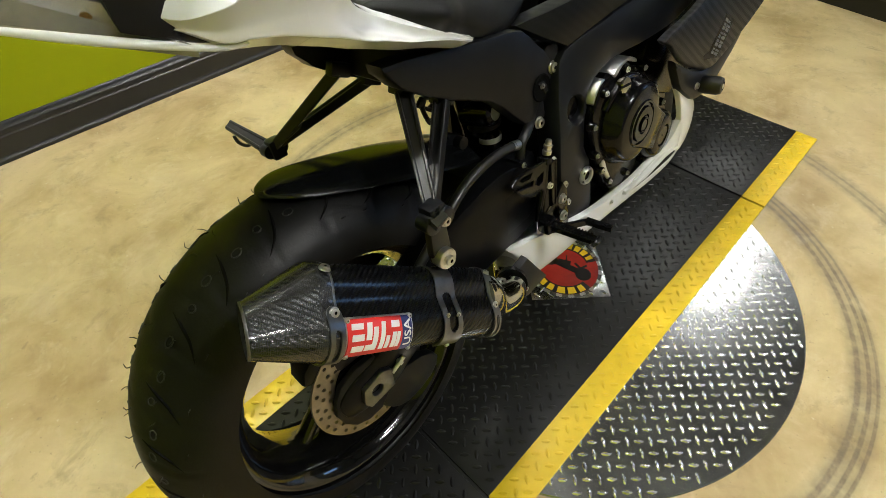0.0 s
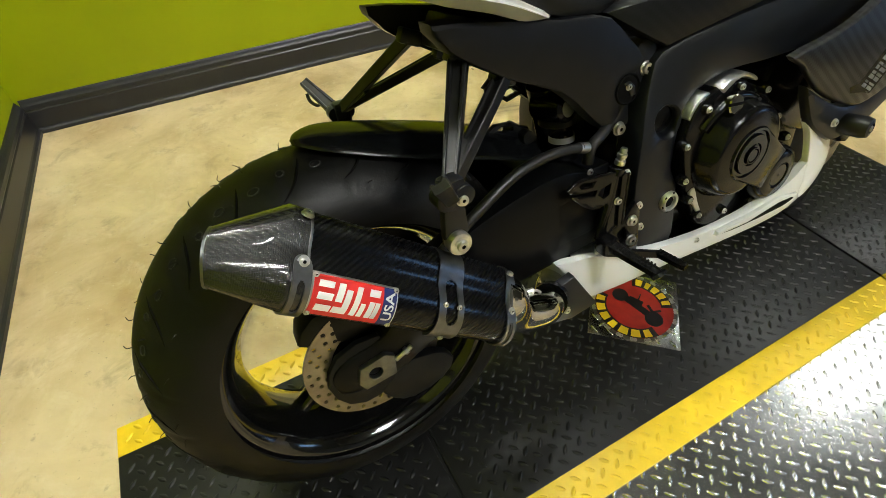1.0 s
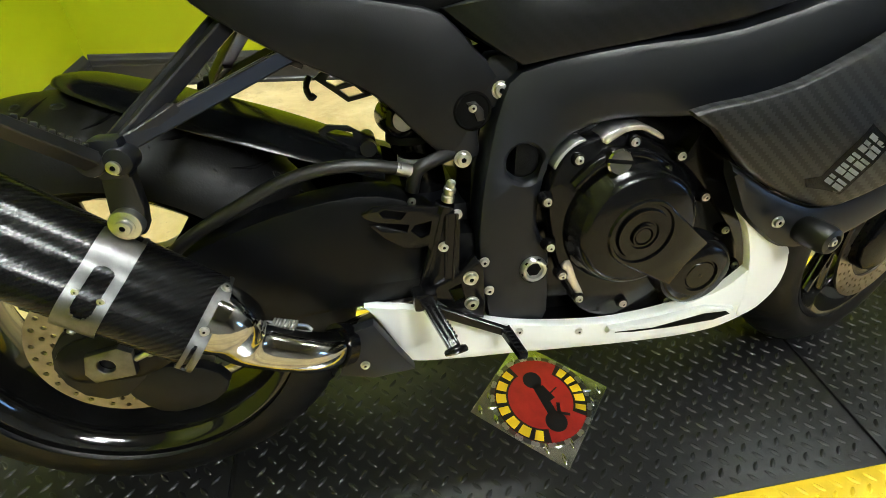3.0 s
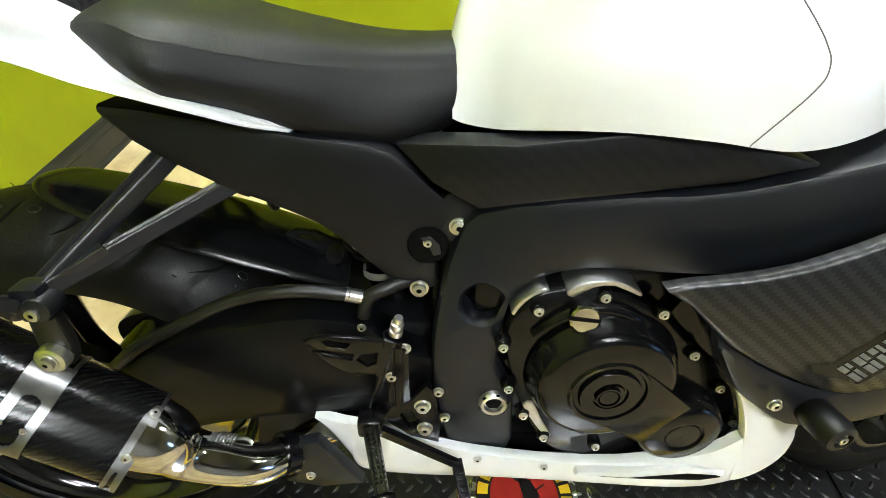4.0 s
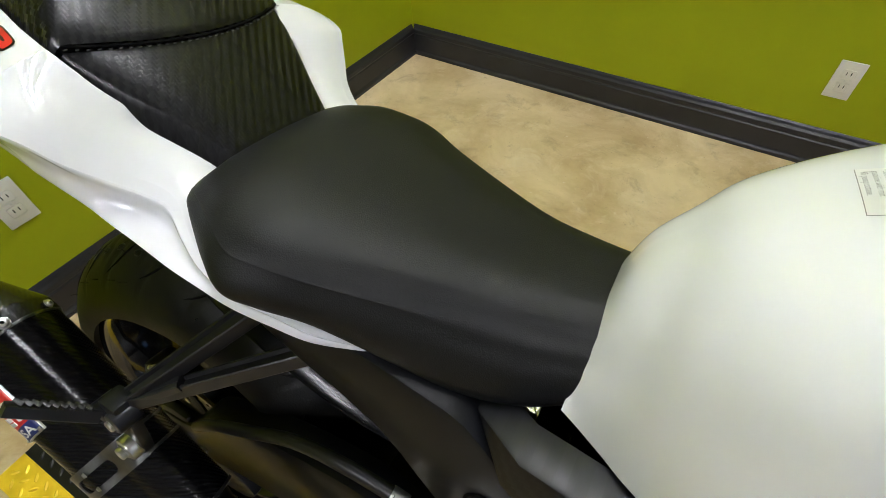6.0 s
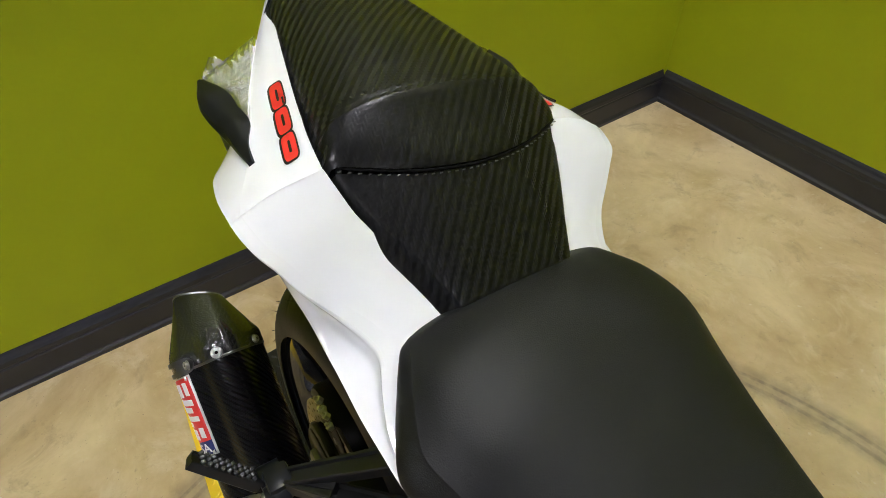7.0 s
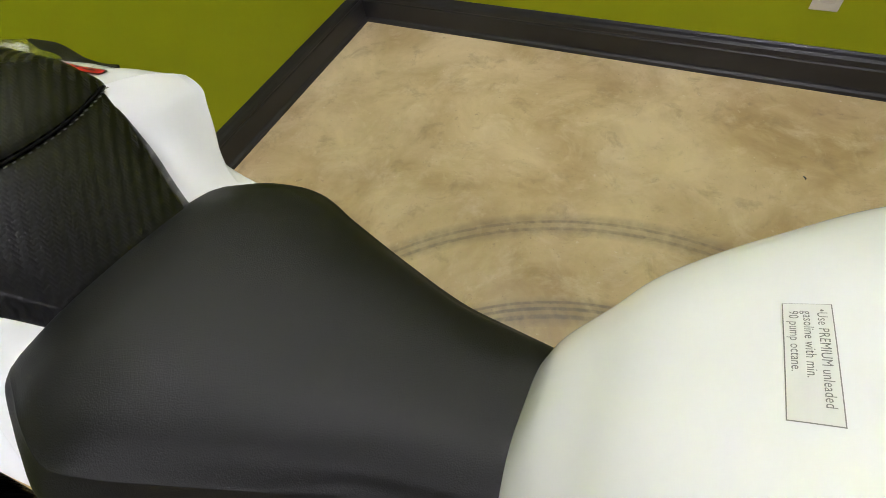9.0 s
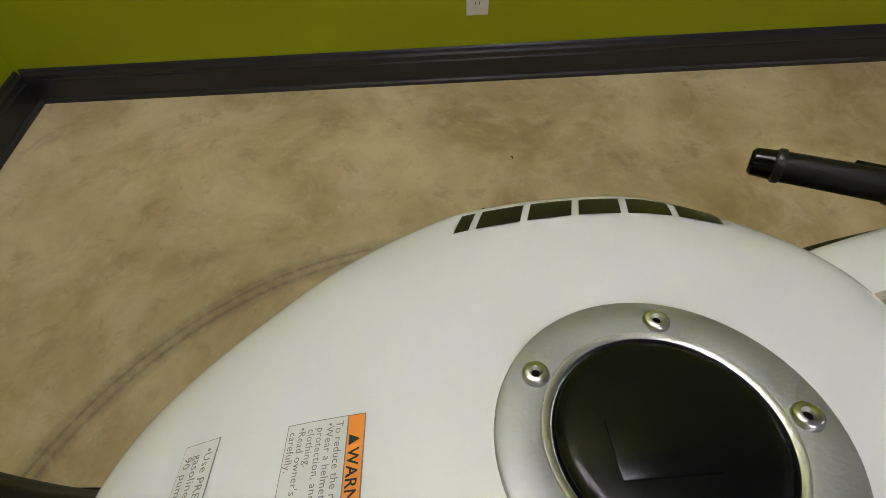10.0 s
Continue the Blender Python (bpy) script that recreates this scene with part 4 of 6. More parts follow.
part("damper_washer", moved(lathe([(0, 0.005), (0.010, 0.005), (0.0137, 0.004), (0.0145, 0.002), (0.0145, -0.012), (0, -0.012)], 28), facing((0.125, -0.217, 0.535), (0, -1, 0))), STEEL, hang_br, "brass coloured hanger washer")
bolt((0.125, -0.222, 0.535), r=0.007, parent=hang_br)

# muffler
D, N = Vector((0.80, 0, -0.60)), Vector((0.60, 0, 0.80))


def canister(s, y, n):
    return D * s + N * n + Vector((0, y, 0))


def section_radius(a):
    """The canister's section: a flat outer face, a flat shoulder above it and a point at the lower outer edge."""
    return 0.0423 - 0.0084 * math.cos(2 * a - radians(120)) + 0.0060 * math.cos(3 * a - radians(258))


def axis_at(s):
    """The canister droops a little and turns inwards towards the front."""
    return -0.2082 + 0.0323 * (s + 0.26), 0.4397 - 0.0628 * (s + 0.26)


def on_muffler(s, a, k=1.0):
    y, n = axis_at(s)
    r = k * section_radius(a)
    return canister(s, y - r * math.cos(a), n + r * math.sin(a))


def outward(a):
    return Vector((0, -math.cos(a), 0)) + N * math.sin(a)


def tri_oval(s, k=1.0, count=48):
    return [on_muffler(s, 2 * math.pi * i / count, k) for i in range(count)]


def shell(sections, caps=True):
    """A skin over closed sections, with its lengths along and around kept as a map for the weave."""
    bm = bmesh.new()
    vs = grid_faces(bm, sections, close_v=True)
    uv = bm.loops.layers.uv.new("weave")
    nv, along = len(sections[0]), [0.0]
    for p, q in zip(sections, sections[1:]):
        along.append(along[-1] + sum((b - a).length for a, b in zip(p, q)) / nv)
    ref = sections[1] if len(sections) > 1 else sections[0]
    around = [0.0]
    for i in range(nv):
        around.append(around[-1] + (ref[(i + 1) % nv] - ref[i]).length)
    bm.faces.ensure_lookup_table()
    k = 0
    for i in range(len(sections) - 1):
        for j in range(nv):
            corners = {vs[i][j]: (along[i], around[j]), vs[i + 1][j]: (along[i + 1], around[j]),
                       vs[i + 1][(j + 1) % nv]: (along[i + 1], around[j + 1]), vs[i][(j + 1) % nv]: (along[i], around[j + 1])}
            for lp in bm.faces[k].loops:
                lp[uv].uv = corners[lp.vert]
            k += 1
    if caps:
        bm.faces.new(vs[0])
        bm.faces.new(list(reversed(vs[-1])))
    return bm


body_mesh = shell([tri_oval(s, 1.0, 72) for s in [-0.412 + 0.297 * i / 12 for i in range(13)]])
muf = part("muffler", body_mesh, CARBON_BODY, bike, "carbon fibre muffler canister with steel straps", sharp=50)
OY, ON, OS = -0.2145, 0.4325, -0.4665


def outlet(k, ds=0.0, count=48):
    """The cone's mouth: a flat oval, turned a little towards the wheel."""
    pts = []
    for i in range(count):
        a = 2 * math.pi * i / count
        dy, dn = -k * 0.0265 * math.copysign(abs(math.cos(a)) ** 0.8, math.cos(a)), k * 0.0250 * math.copysign(abs(math.sin(a)) ** 0.8, math.sin(a))
        pts.append(canister(OS + ds + 0.285 * dy - 0.28 * dn, OY + dy, ON + dn))
    return pts


cone_secs = [tri_oval(-0.394, 1.035), tri_oval(-0.408, 1.04), tri_oval(-0.412, 1.02), outlet(1.02), outlet(0.95, -0.001), outlet(0.90, 0.004), outlet(0.86, 0.03)]
cone = part("end_cone", shell(cone_secs), CARBON, muf, "carbon fibre end cone", sharp=30)
part("outlet_ring", shell([outlet(1.035, 0.001), outlet(1.02, -0.0015), outlet(0.94, -0.002), outlet(0.91, 0.006)], False), STRAP, cone, "steel outlet rim")
part("inner_core", shell([outlet(0.90, 0.012), outlet(0.3, 0.0125)]), HOLE, cone)


def strap(s0, s1, k=1.025, mat=STRAP, label="brushed steel muffler strap"):
    """A band round the canister."""
    bm = shell([tri_oval(s0, k - 0.02), tri_oval(s0, k), tri_oval(s0 + 0.001, k + 0.008), tri_oval(s1 - 0.001, k + 0.008), tri_oval(s1, k), tri_oval(s1, k - 0.02)], False)
    return part("strap", bm, mat, muf, label)


strap(-0.394, -0.391, 1.03)
strap(-0.235, -0.231, 1.02)
strap(-0.205, -0.201, 1.02)
strap(-0.117, -0.113, 1.03)


def wrap_plate(name, s0, s1, a0, a1, k, mat, parent, label="", slot=None, nu=8, nv=14, lean=0.0, tip=False):
    """A plate bent round the canister between two angles, with a slot through it."""
    def open_at(i, j):
        if not slot:
            return False
        u, v = abs(i + 0.5 - (slot[0] + slot[1]) / 2) * 2 / (slot[1] - slot[0]), abs(j + 0.5 - (slot[2] + slot[3]) / 2) * 2 / (slot[3] - slot[2])
        return u < 1 and v < 1 and u * u + max(0, (v - 0.68) / 0.32) ** 2 < 1
    bm = bmesh.new()
    grid = {}
    for i in range(nu + 1):
        for j in range(nv + 1):
            s, a = s0 + (s1 - s0) * i / nu, radians(a0 + (a1 - a0) * j / nv)
            if tip and j > nv * 0.82:
                s = (s0 + s1) / 2 + (s - (s0 + s1) / 2) * math.sqrt(max(0.06, 1 - ((j / nv - 0.82) / 0.18) ** 2))
            s += lean * (j / nv - 0.5)
            grid[i, j] = (bm.verts.new(on_muffler(s, a, k)), bm.verts.new(on_muffler(s, a, k - 0.035)))
    for i in range(nu):
        for j in range(nv):
            if open_at(i, j):
                continue
            bm.faces.new([grid[i, j][0], grid[i + 1, j][0], grid[i + 1, j + 1][0], grid[i, j + 1][0]])
            for a, b, di, dj in (((i, j), (i + 1, j), 0, -1), ((i + 1, j), (i + 1, j + 1), 1, 0), ((i + 1, j + 1), (i, j + 1), 0, 1), ((i, j + 1), (i, j), -1, 0)):
                ni, nj = i + di, j + dj
                gone = not (0 <= ni < nu and 0 <= nj < nv) or open_at(ni, nj)
                if gone:
                    bm.faces.new([grid[a][0], grid[a][1], grid[b][1], grid[b][0]])
    return part(name, bm, mat, parent, label, sharp=60)


wrap_plate("hanger_strap", -0.237, -0.200, -44, 92, 1.065, STRAP, muf, "wide slotted steel hanger strap", (10, 27, 12, 40), 36, 60)
wrap_plate("rear_clamp", -0.407, -0.389, -62, 30, 1.075, STRAP, muf, "slotted steel end clamp", (9, 21, 16, 34), 30, 50, tip=True)
wrap_plate("front_clamp", -0.126, -0.110, -60, 92, 1.07, STRAP, muf, "slotted steel front clamp", (9, 21, 9, 21), 30, 54, tip=True)
for s, a, r in ((-0.398, 84, 0.0050), (-0.398, 20, 0.0046), (-0.398, 142, 0.0042), (-0.118, 82, 0.0042), (-0.118, 15, 0.0040), (-0.208, 5, 0.0026), (-0.229, 5, 0.0026), (-0.218, -36, 0.0030)):
    bolt(on_muffler(s, radians(a), 1.075), outward(radians(a)), r, muf, "small steel rivet screw")
badge = wrap_plate("badge_plate", -0.388, -0.293, -31, 12, 1.035, ALU, muf, "metal maker's badge with red print")
wrap_plate("red_print", -0.3862, -0.3105, -29.5, 10, 1.052, RED, badge, "red badge print")
wrap_plate("blue_print", -0.3105, -0.2948, -29.5, 10, 1.052, STICKER_BLUE, badge, "dark blue badge end")


def badge_mark(s0, s1, a0, a1, lean=0.0):
    wrap_plate("print_mark", s0, s1, a0, a1, 1.062, STICKER_WHITE, badge, "white slanted printed block", None, 3, 4, lean=lean)


# the maker's lettering as plain slanted blocks
for s0, s1, a0, a1 in ((-0.381, -0.3655, -1, 5), (-0.381, -0.3655, -12, -6), (-0.381, -0.3655, -23, -17), (-0.3615, -0.3545, -12, 5), (-0.3535, -0.3470, -23, 0), (-0.3635, -0.3545, -23, -17),
                       (-0.3425, -0.3365, -23, 5), (-0.3355, -0.3305, -23, -10), (-0.3265, -0.3145, -2, 5), (-0.3265, -0.3205, -23, -7), (-0.3195, -0.3145, -23, -7)):
    badge_mark(s0, s1, a0, a1, 0.00016 * (a1 - a0))
badge_tree = surface_of(shell([tri_oval(s, 1.062, count=160) for s in (-0.42, -0.25)]))
usa = laid(badge_tree, lettering("USA", 0.0150, 1.0, 0.0003), canister(-0.2975, -0.29, axis_at(-0.30)[1] - 0.0230), N, -D, (0, 1, 0), 0.0004)
part("print", usa, STICKER_WHITE, badge, "white printed letters")
for s, a in ((-0.385, 9), (-0.385, -28), (-0.296, 9), (-0.296, -28)):
    bolt(on_muffler(s, radians(a), 1.055), outward(radians(a)), 0.0024, badge, "tiny badge rivet")

# link pipe
pipe = part("link_pipe", tube([canister(-0.118, *axis_at(-0.118)), canister(-0.095, *axis_at(-0.095)), (0.199, -0.197, 0.368), (0.259, -0.187, 0.334), (0.291, -0.161, 0.317), (0.32, -0.12, 0.302), (0.40, -0.05, 0.27)],
                              [0.040, 0.037, 0.0290, 0.0250, 0.0230, 0.0225, 0.0225], 28, 6), CHROME, bike, "polished steel exhaust link pipe")
part("pipe_collar", tube([(0.286, -0.165, 0.320), (0.297, -0.156, 0.314)], 0.0285, 24, 2), ENGINE, pipe, "dark pipe clamp ring")
coil = [Vector((0.222, -0.187, 0.384)).lerp(Vector((0.246, -0.178, 0.370)), i / 40) + Vector((0.5 * math.sin(i * 1.2), 0.2 * math.sin(i * 1.2), 0.8 * math.sin(i * 1.2))) * 0.0045 + Vector((0, -0.0045 * math.cos(i * 1.2), 0)) for i in range(41)]
part("spring", tube(coil, 0.0016, 6, 2), STEEL, pipe, "silver retaining spring")
for pts in ([(0.205, -0.196, 0.394), (0.214, -0.191, 0.389), (0.222, -0.187, 0.384)], [(0.246, -0.178, 0.370), (0.256, -0.174, 0.364), (0.262, -0.176, 0.358)]):
    part("spring_hook", tube(pts, 0.0022, 8, 3), STEEL, pipe)
part("pipe_tab", plate([(0.196, 0.392), (0.206, 0.403), (0.214, 0.395), (0.208, 0.382)], -0.198, -0.194, [ring(0.2065, 0.393, 0.003, 12)], 0.001), CHROME, pipe)
part("lower_bracket", plate([(0.296, 0.335), (0.335, 0.345), (0.362, 0.300), (0.385, 0.262), (0.330, 0.255), (0.285, 0.268)], -0.166, -0.150, bevel=0.004, smooth_n=1), FRAME_BLACK, bike)
bolt((0.319, -0.167, 0.283), r=0.005)

# engine
eng = part("engine", block(0.40, 0.24, 0.30, 0.03, (0.72, 0, 0.44)), ENGINE, bike, "black painted engine block")
part("cylinder_block", block(0.20, 0.28, 0.24, 0.02, (0.86, 0, 0.55), pose(0, 0, 0, 0, 25, 0)), ENGINE, eng)
part("gearbox", block(0.16, 0.19, 0.22, 0.03, (0.55, 0, 0.43)), ENGINE, eng)
CASE = [(0.559, 0.484), (0.564, 0.524), (0.585, 0.553), (0.62, 0.563), (0.649, 0.567), (0.70, 0.548), (0.752, 0.508), (0.806, 0.450), (0.845, 0.400), (0.858, 0.345), (0.832, 0.296), (0.732, 0.285), (0.654, 0.298), (0.615, 0.325), (0.580, 0.40)]
cover = part("clutch_cover", plate(CASE, -0.150, -0.10, bevel=0.008, smooth_n=3), ENGINE, bike, "glossy black clutch cover")
CC = (0.670, 0.450)
dome = [(0.0, 0.0305), (0.016, 0.0305), (0.0165, 0.0280), (0.019, 0.0280), (0.0195, 0.0305), (0.033, 0.0305), (0.0345, 0.026), (0.039, 0.026), (0.0405, 0.0290), (0.044, 0.0290), (0.046, 0.0260), (0.068, 0.0240), (0.073, 0.0225), (0.078, 0.016), (0.081, 0.006), (0.085, 0.0), (0.088, -0.010)]
part("clutch_dome", moved(lathe(dome, 56), facing((CC[0], -0.159, CC[1]), (0.02, -1, -0.02))), ENGINE, cover)
part("centre_hex", moved(lathe([(0.0, 0.002), (0.010, 0.002), (0.011, 0.0), (0.012, 0.0), (0.012, 0.003), (0.014, 0.003), (0.014, 0)], 28), facing((CC[0] - 0.002, -0.1897, CC[1] - 0.0005), (0.02, -1, -0.02))), ENGINE, cover)
PC = (0.771, 0.374)
tear = [(CC[0] + 0.047 * math.cos(radians(a)), CC[1] + 0.047 * math.sin(radians(a))) for a in range(55, 241, 15)] + [(PC[0] - 0.047, PC[1] - 0.008), (PC[0] - 0.03, PC[1] + 0.02), (PC[0] - 0.005, PC[1] + 0.052)]
part("raised_face", plate(tear, -0.1865, -0.165, [ring(CC[0], CC[1], 0.0425, 40)], 0.003, 0), ENGINE, cover)
part("pickup_cover", moved(lathe([(0.0, 0.0145), (0.003, 0.0125), (0.004, 0.0125), (0.020, 0.0125), (0.0215, 0.0110), (0.0235, 0.0110), (0.0245, 0.0140), (0.041, 0.0130), (0.0480, 0.008), (0.0510, 0.0), (0.0530, -0.018)], 48), facing((PC[0], -0.170, PC[1]), (0.05, -1, -0.05))), ENGINE, cover, "small round engine cover")
part("arch_cover", tube([(0.590, -0.150, 0.505), (0.615, -0.153, 0.530), (0.65, -0.153, 0.542), (0.69, -0.153, 0.530), (0.735, -0.153, 0.490)], 0.009, 10, 6), ENGINE, cover)
for edge, y in (([(0.617, 0.562), (0.630, 0.570), (0.643, 0.574), (0.665, 0.575), (0.681, 0.569), (0.695, 0.560), (0.693, 0.555), (0.666, 0.568), (0.644, 0.566), (0.624, 0.554)], -0.1525), ([(0.563, 0.529), (0.571, 0.543), (0.581, 0.552), (0.589, 0.558), (0.600, 0.560), (0.602, 0.554), (0.592, 0.548), (0.585, 0.541), (0.577, 0.532), (0.571, 0.522)], -0.145), ([(0.586, 0.393), (0.597, 0.400), (0.610, 0.370), (0.626, 0.338), (0.618, 0.337), (0.599, 0.367)], -0.1525)):
    part("gasket_edge", plate(edge, y, -0.10, bevel=0.0022, smooth_n=2), ALU, cover, "bare aluminium crankcase edge")
for x, z in ((0.590, 0.539), (0.657, 0.556), (0.722, 0.534), (0.770, 0.476), (0.814, 0.424), (0.556, 0.489), (0.566, 0.425), (0.587, 0.380), (0.616, 0.339), (0.684, 0.321), (0.753, 0.317), (0.826, 0.319), (0.846, 0.365)):
    part("boss", moved(lathe([(0, 0.014), (0.007, 0.014), (0.0082, 0.012), (0.009, 0)], 18), facing((x, -0.142, z), (0, -1, 0))), ENGINE, cover)
    bolt((x, -0.156, z), r=0.0042, parent=cover)
filler = part("oil_filler_cap", moved(lathe([(0, 0.012), (0.0140, 0.012), (0.0160, 0.010), (0.0165, 0.0)], 32), facing((0.636, -0.156, 0.535), (0.0, -1, 0.15))), CHROME, cover, "polished oil filler cap")
part("slot", block(0.033, 0.004, 0.0048, 0.0008, (0.636, -0.1665, 0.5375), pose(0, 0, 0, -8, 8, 0)), HOLE, filler, "dark slot across the cap")
part("sump", block(0.30, 0.20, 0.12, 0.03, (0.70, 0, 0.27)), ENGINE, eng)

# belly fairing
belly = []
for x, zt, zb, yo in ((0.325, 0.3505, 0.349, 0.131), (0.345, 0.350, 0.315, 0.134), (0.365, 0.348, 0.280, 0.138), (0.381, 0.347, 0.2525, 0.141), (0.45, 0.330, 0.250, 0.149), (0.53, 0.306, 0.247, 0.151), (0.63, 0.296, 0.246, 0.157),
                      (0.70, 0.304, 0.251, 0.166), (0.765, 0.326, 0.262, 0.178), (0.81, 0.350, 0.273, 0.185), (0.835, 0.376, 0.284, 0.188), (0.862, 0.405, 0.298, 0.188), (0.885, 0.410, 0.322, 0.187), (0.897, 0.398, 0.346, 0.185)):
    e = min(0.006, 0.3 * (zt - zb))
    belly.append((x, [(yo - 0.012, zt), (yo - 0.001, zt - e * 0.3), (yo, zt - e), (yo + 0.001, (zt + zb) / 2), (yo - 0.002, zb + e), (yo - 0.010, zb), (yo - 0.05, zb - 0.022), (0.03, zb - 0.03), (0.0, zb - 0.03), (0.0, zb - 0.026), (yo - 0.06, zb - 0.012), (yo - 0.02, zb + e), (yo - 0.012, (zt + zb) / 2)]))
for s in (True, False):
    bm = sided(loft(belly, 5, 2, both=False), s)
    bl = part("belly_fairing", bm, WHITE, bike, "white belly fairing panel", sharp=50)
    if s:
        # Flat near-black plate carries the shade of the open slot.
        part("fairing_slot", plate([(0.674, 0.279), (0.725, 0.2875), (0.792, 0.309), (0.823, 0.312), (0.832, 0.306), (0.811, 0.296), (0.753, 0.285), (0.701, 0.2785)], -0.1908, -0.17, bevel=0.0006, warp=lambda x, z: max(0, 0.84 - x) * 0.15), HOLE, bl, "flat dark plate standing for the fairing slot")
        part("slot_lip", plate([(0.660, 0.281), (0.725, 0.2885), (0.792, 0.3095), (0.825, 0.3125), (0.832, 0.320), (0.790, 0.324), (0.724, 0.302), (0.662, 0.290)], -0.1975, -0.17, bevel=0.0055, warp=lambda x, z: max(0, 0.84 - x) * 0.15 + 0.12 * max(0, z - 0.300)), WHITE, bl, "white lip over the slot")
bolt((0.535, -0.1515, 0.292), r=0.0048)
bolt((0.622, -0.1570, 0.283), r=0.0048)
for s in (-1, 1):
    front = plate([(0.795, 0.472), (0.829, 0.462), (0.855, 0.442), (0.874, 0.420), (0.890, 0.400), (0.897, 0.382), (0.898, 0.362), (0.895, 0.344), (0.885, 0.325), (0.868, 0.307), (0.845, 0.300), (0.842, 0.335), (0.838, 0.374), (0.828, 0.410), (0.812, 0.445)], s * 0.190, s * 0.178, bevel=0.004, smooth_n=3)
    part("belly_riser", front, WHITE, bike, "white belly fairing riser")

# side fairing
for s in (-1, 1):
    def side_warp(x, z, s=s):
        return s * (0.12 * (x - 0.7) - 0.10 * max(0, z - 0.60) + 0.02 * math.sin((z - 0.45) * 12))
    fa_mesh = plate([(0.692, 0.598), (0.75, 0.610), (0.806, 0.625), (0.876, 0.658), (0.95, 0.696), (1.05, 0.728), (1.14, 0.750), (1.18, 0.73), (1.15, 0.68), (1.08, 0.60), (0.995, 0.530), (0.952, 0.501), (0.915, 0.476), (0.880, 0.474), (0.825, 0.498), (0.768, 0.532), (0.721, 0.578)],
                                    s * 0.180, s * 0.168, bevel=0.005, smooth_n=2, warp=side_warp)
    fa_tree = surface_of(fa_mesh)
    fa = part("side_fairing", fa_mesh, CARBON_PANEL, bike, "black carbon pattern side fairing")
    part("lower_fairing", plate([(0.760, 0.536), (0.822, 0.497), (0.880, 0.473), (0.914, 0.475), (0.953, 0.500), (1.02, 0.545), (1.06, 0.55), (1.03, 0.487), (0.980, 0.446), (0.945, 0.424), (0.905, 0.414), (0.865, 0.414), (0.830, 0.437), (0.800, 0.462), (0.780, 0.492)], s * 0.196, s * 0.178, bevel=0.009, smooth_n=2,
                              warp=lambda x, z, s=s: s * 0.05 * (x - 0.75)), FRAME_BLACK, bike, "satin black lower fairing")
    slider = part("frame_slider", moved(lathe([(0, 0.0), (0.016, 0.0), (0.018, 0.006), (0.0185, 0.035), (0.016, 0.043), (0.010, 0.045), (0.009, 0.040), (0, 0.040)], 28), facing((0.882, s * 0.198, 0.442), (0.15, s, 0))), HOSE, bike, "round black crash protector")
    bolt((0.888, s * 0.239, 0.442), (0.15, s, 0), 0.005, slider)
    bolt((0.830, s * 0.212, 0.462), (0, s, 0), 0.006)
    def on_side(name, pts, lift, mat, lab):
        """A flat print laid on the fairing: pts are (x, z) corners of a strip, two and two along it."""
        fl = bmesh.new()
        grid_faces(fl, [[Vector((*a, 0)).lerp(Vector((*b, 0)), j / 3) for j in range(4)] for a, b in pts])
        return part(name, laid(fa_tree, fl, (0, s * 0.25, 0), (1, 0, 0), (0, 0, 1), (0, -s, 0), lift), mat, fa, lab)
    slant, step = Vector((0.510, 0.860)), 0.0075
    ground = [((0.850, 0.514), (0.856, 0.503)), ((0.870, 0.517), (0.884, 0.498))] + [(Vector((0.868, 0.5160)) + slant * (0.012 * i), Vector((0.9015, 0.492)) + slant * (0.012 * i)) for i in range(7)]
    on_side("print_ground", ground, 0.0004, LID_BLACK, "gloss black stripe under the print")
    for i in range(9):
        wide, gap = (0.0058, 0.0035, 0.0062, 0.0045)[i % 4], (0.25, 0.5, 0.0)[i % 3]
        a, b = Vector((0.8740, 0.5110)) + slant * (step * i), Vector((0.8985, 0.4965)) + slant * (step * i)
        for f0, f1 in ((0.0, 0.46 - gap * 0.3), (0.54 - gap * 0.2, 1.0)):
            p, q = a.lerp(b, f0), a.lerp(b, f1)
            on_side("print_bar", [(p, q), (p + slant * wide, q + slant * wide)], 0.0008, GREY_MARK, "grey printed bar")
NOSE = [(0.950, [(.105, .795), (.140, .793), (.158, .780), (.158, .755), (.145, .742), (.11, .755)]), (1.05, [(.115, .825), (.160, .815), (.182, .800), (.182, .765), (.165, .75), (.13, .77)]),
        (1.25, [(.120, .905), (.16, .885), (.18, .85), (.17, .80), (.15, .78), (.13, .86)]), (1.45, [(.02, .95), (.06, .925), (.09, .87), (.08, .80), (.06, .79), (.03, .86)])]
for s in (True, False):
    part("front_fairing", sided(loft(NOSE, 5, 3, both=False), s), WHITE, bike, "white front fairing side")

# front end
for s in (-1, 1):
    fork = part("fork_leg", tube([(1.305, s * 0.105, 0.30), (1.25, s * 0.105, 0.55), (1.20, s * 0.105, 0.80)], [0.026, 0.028, 0.026], 18, 3), ENGINE, bike, "black front fork leg")
    part("front_caliper", plate([(1.20, 0.30), (1.25, 0.40), (1.30, 0.37), (1.26, 0.26), (1.22, 0.25)], s * 0.13, s * 0.075, bevel=0.008, smooth_n=2), ENGINE, bike, "black radial brake caliper")
mud = []
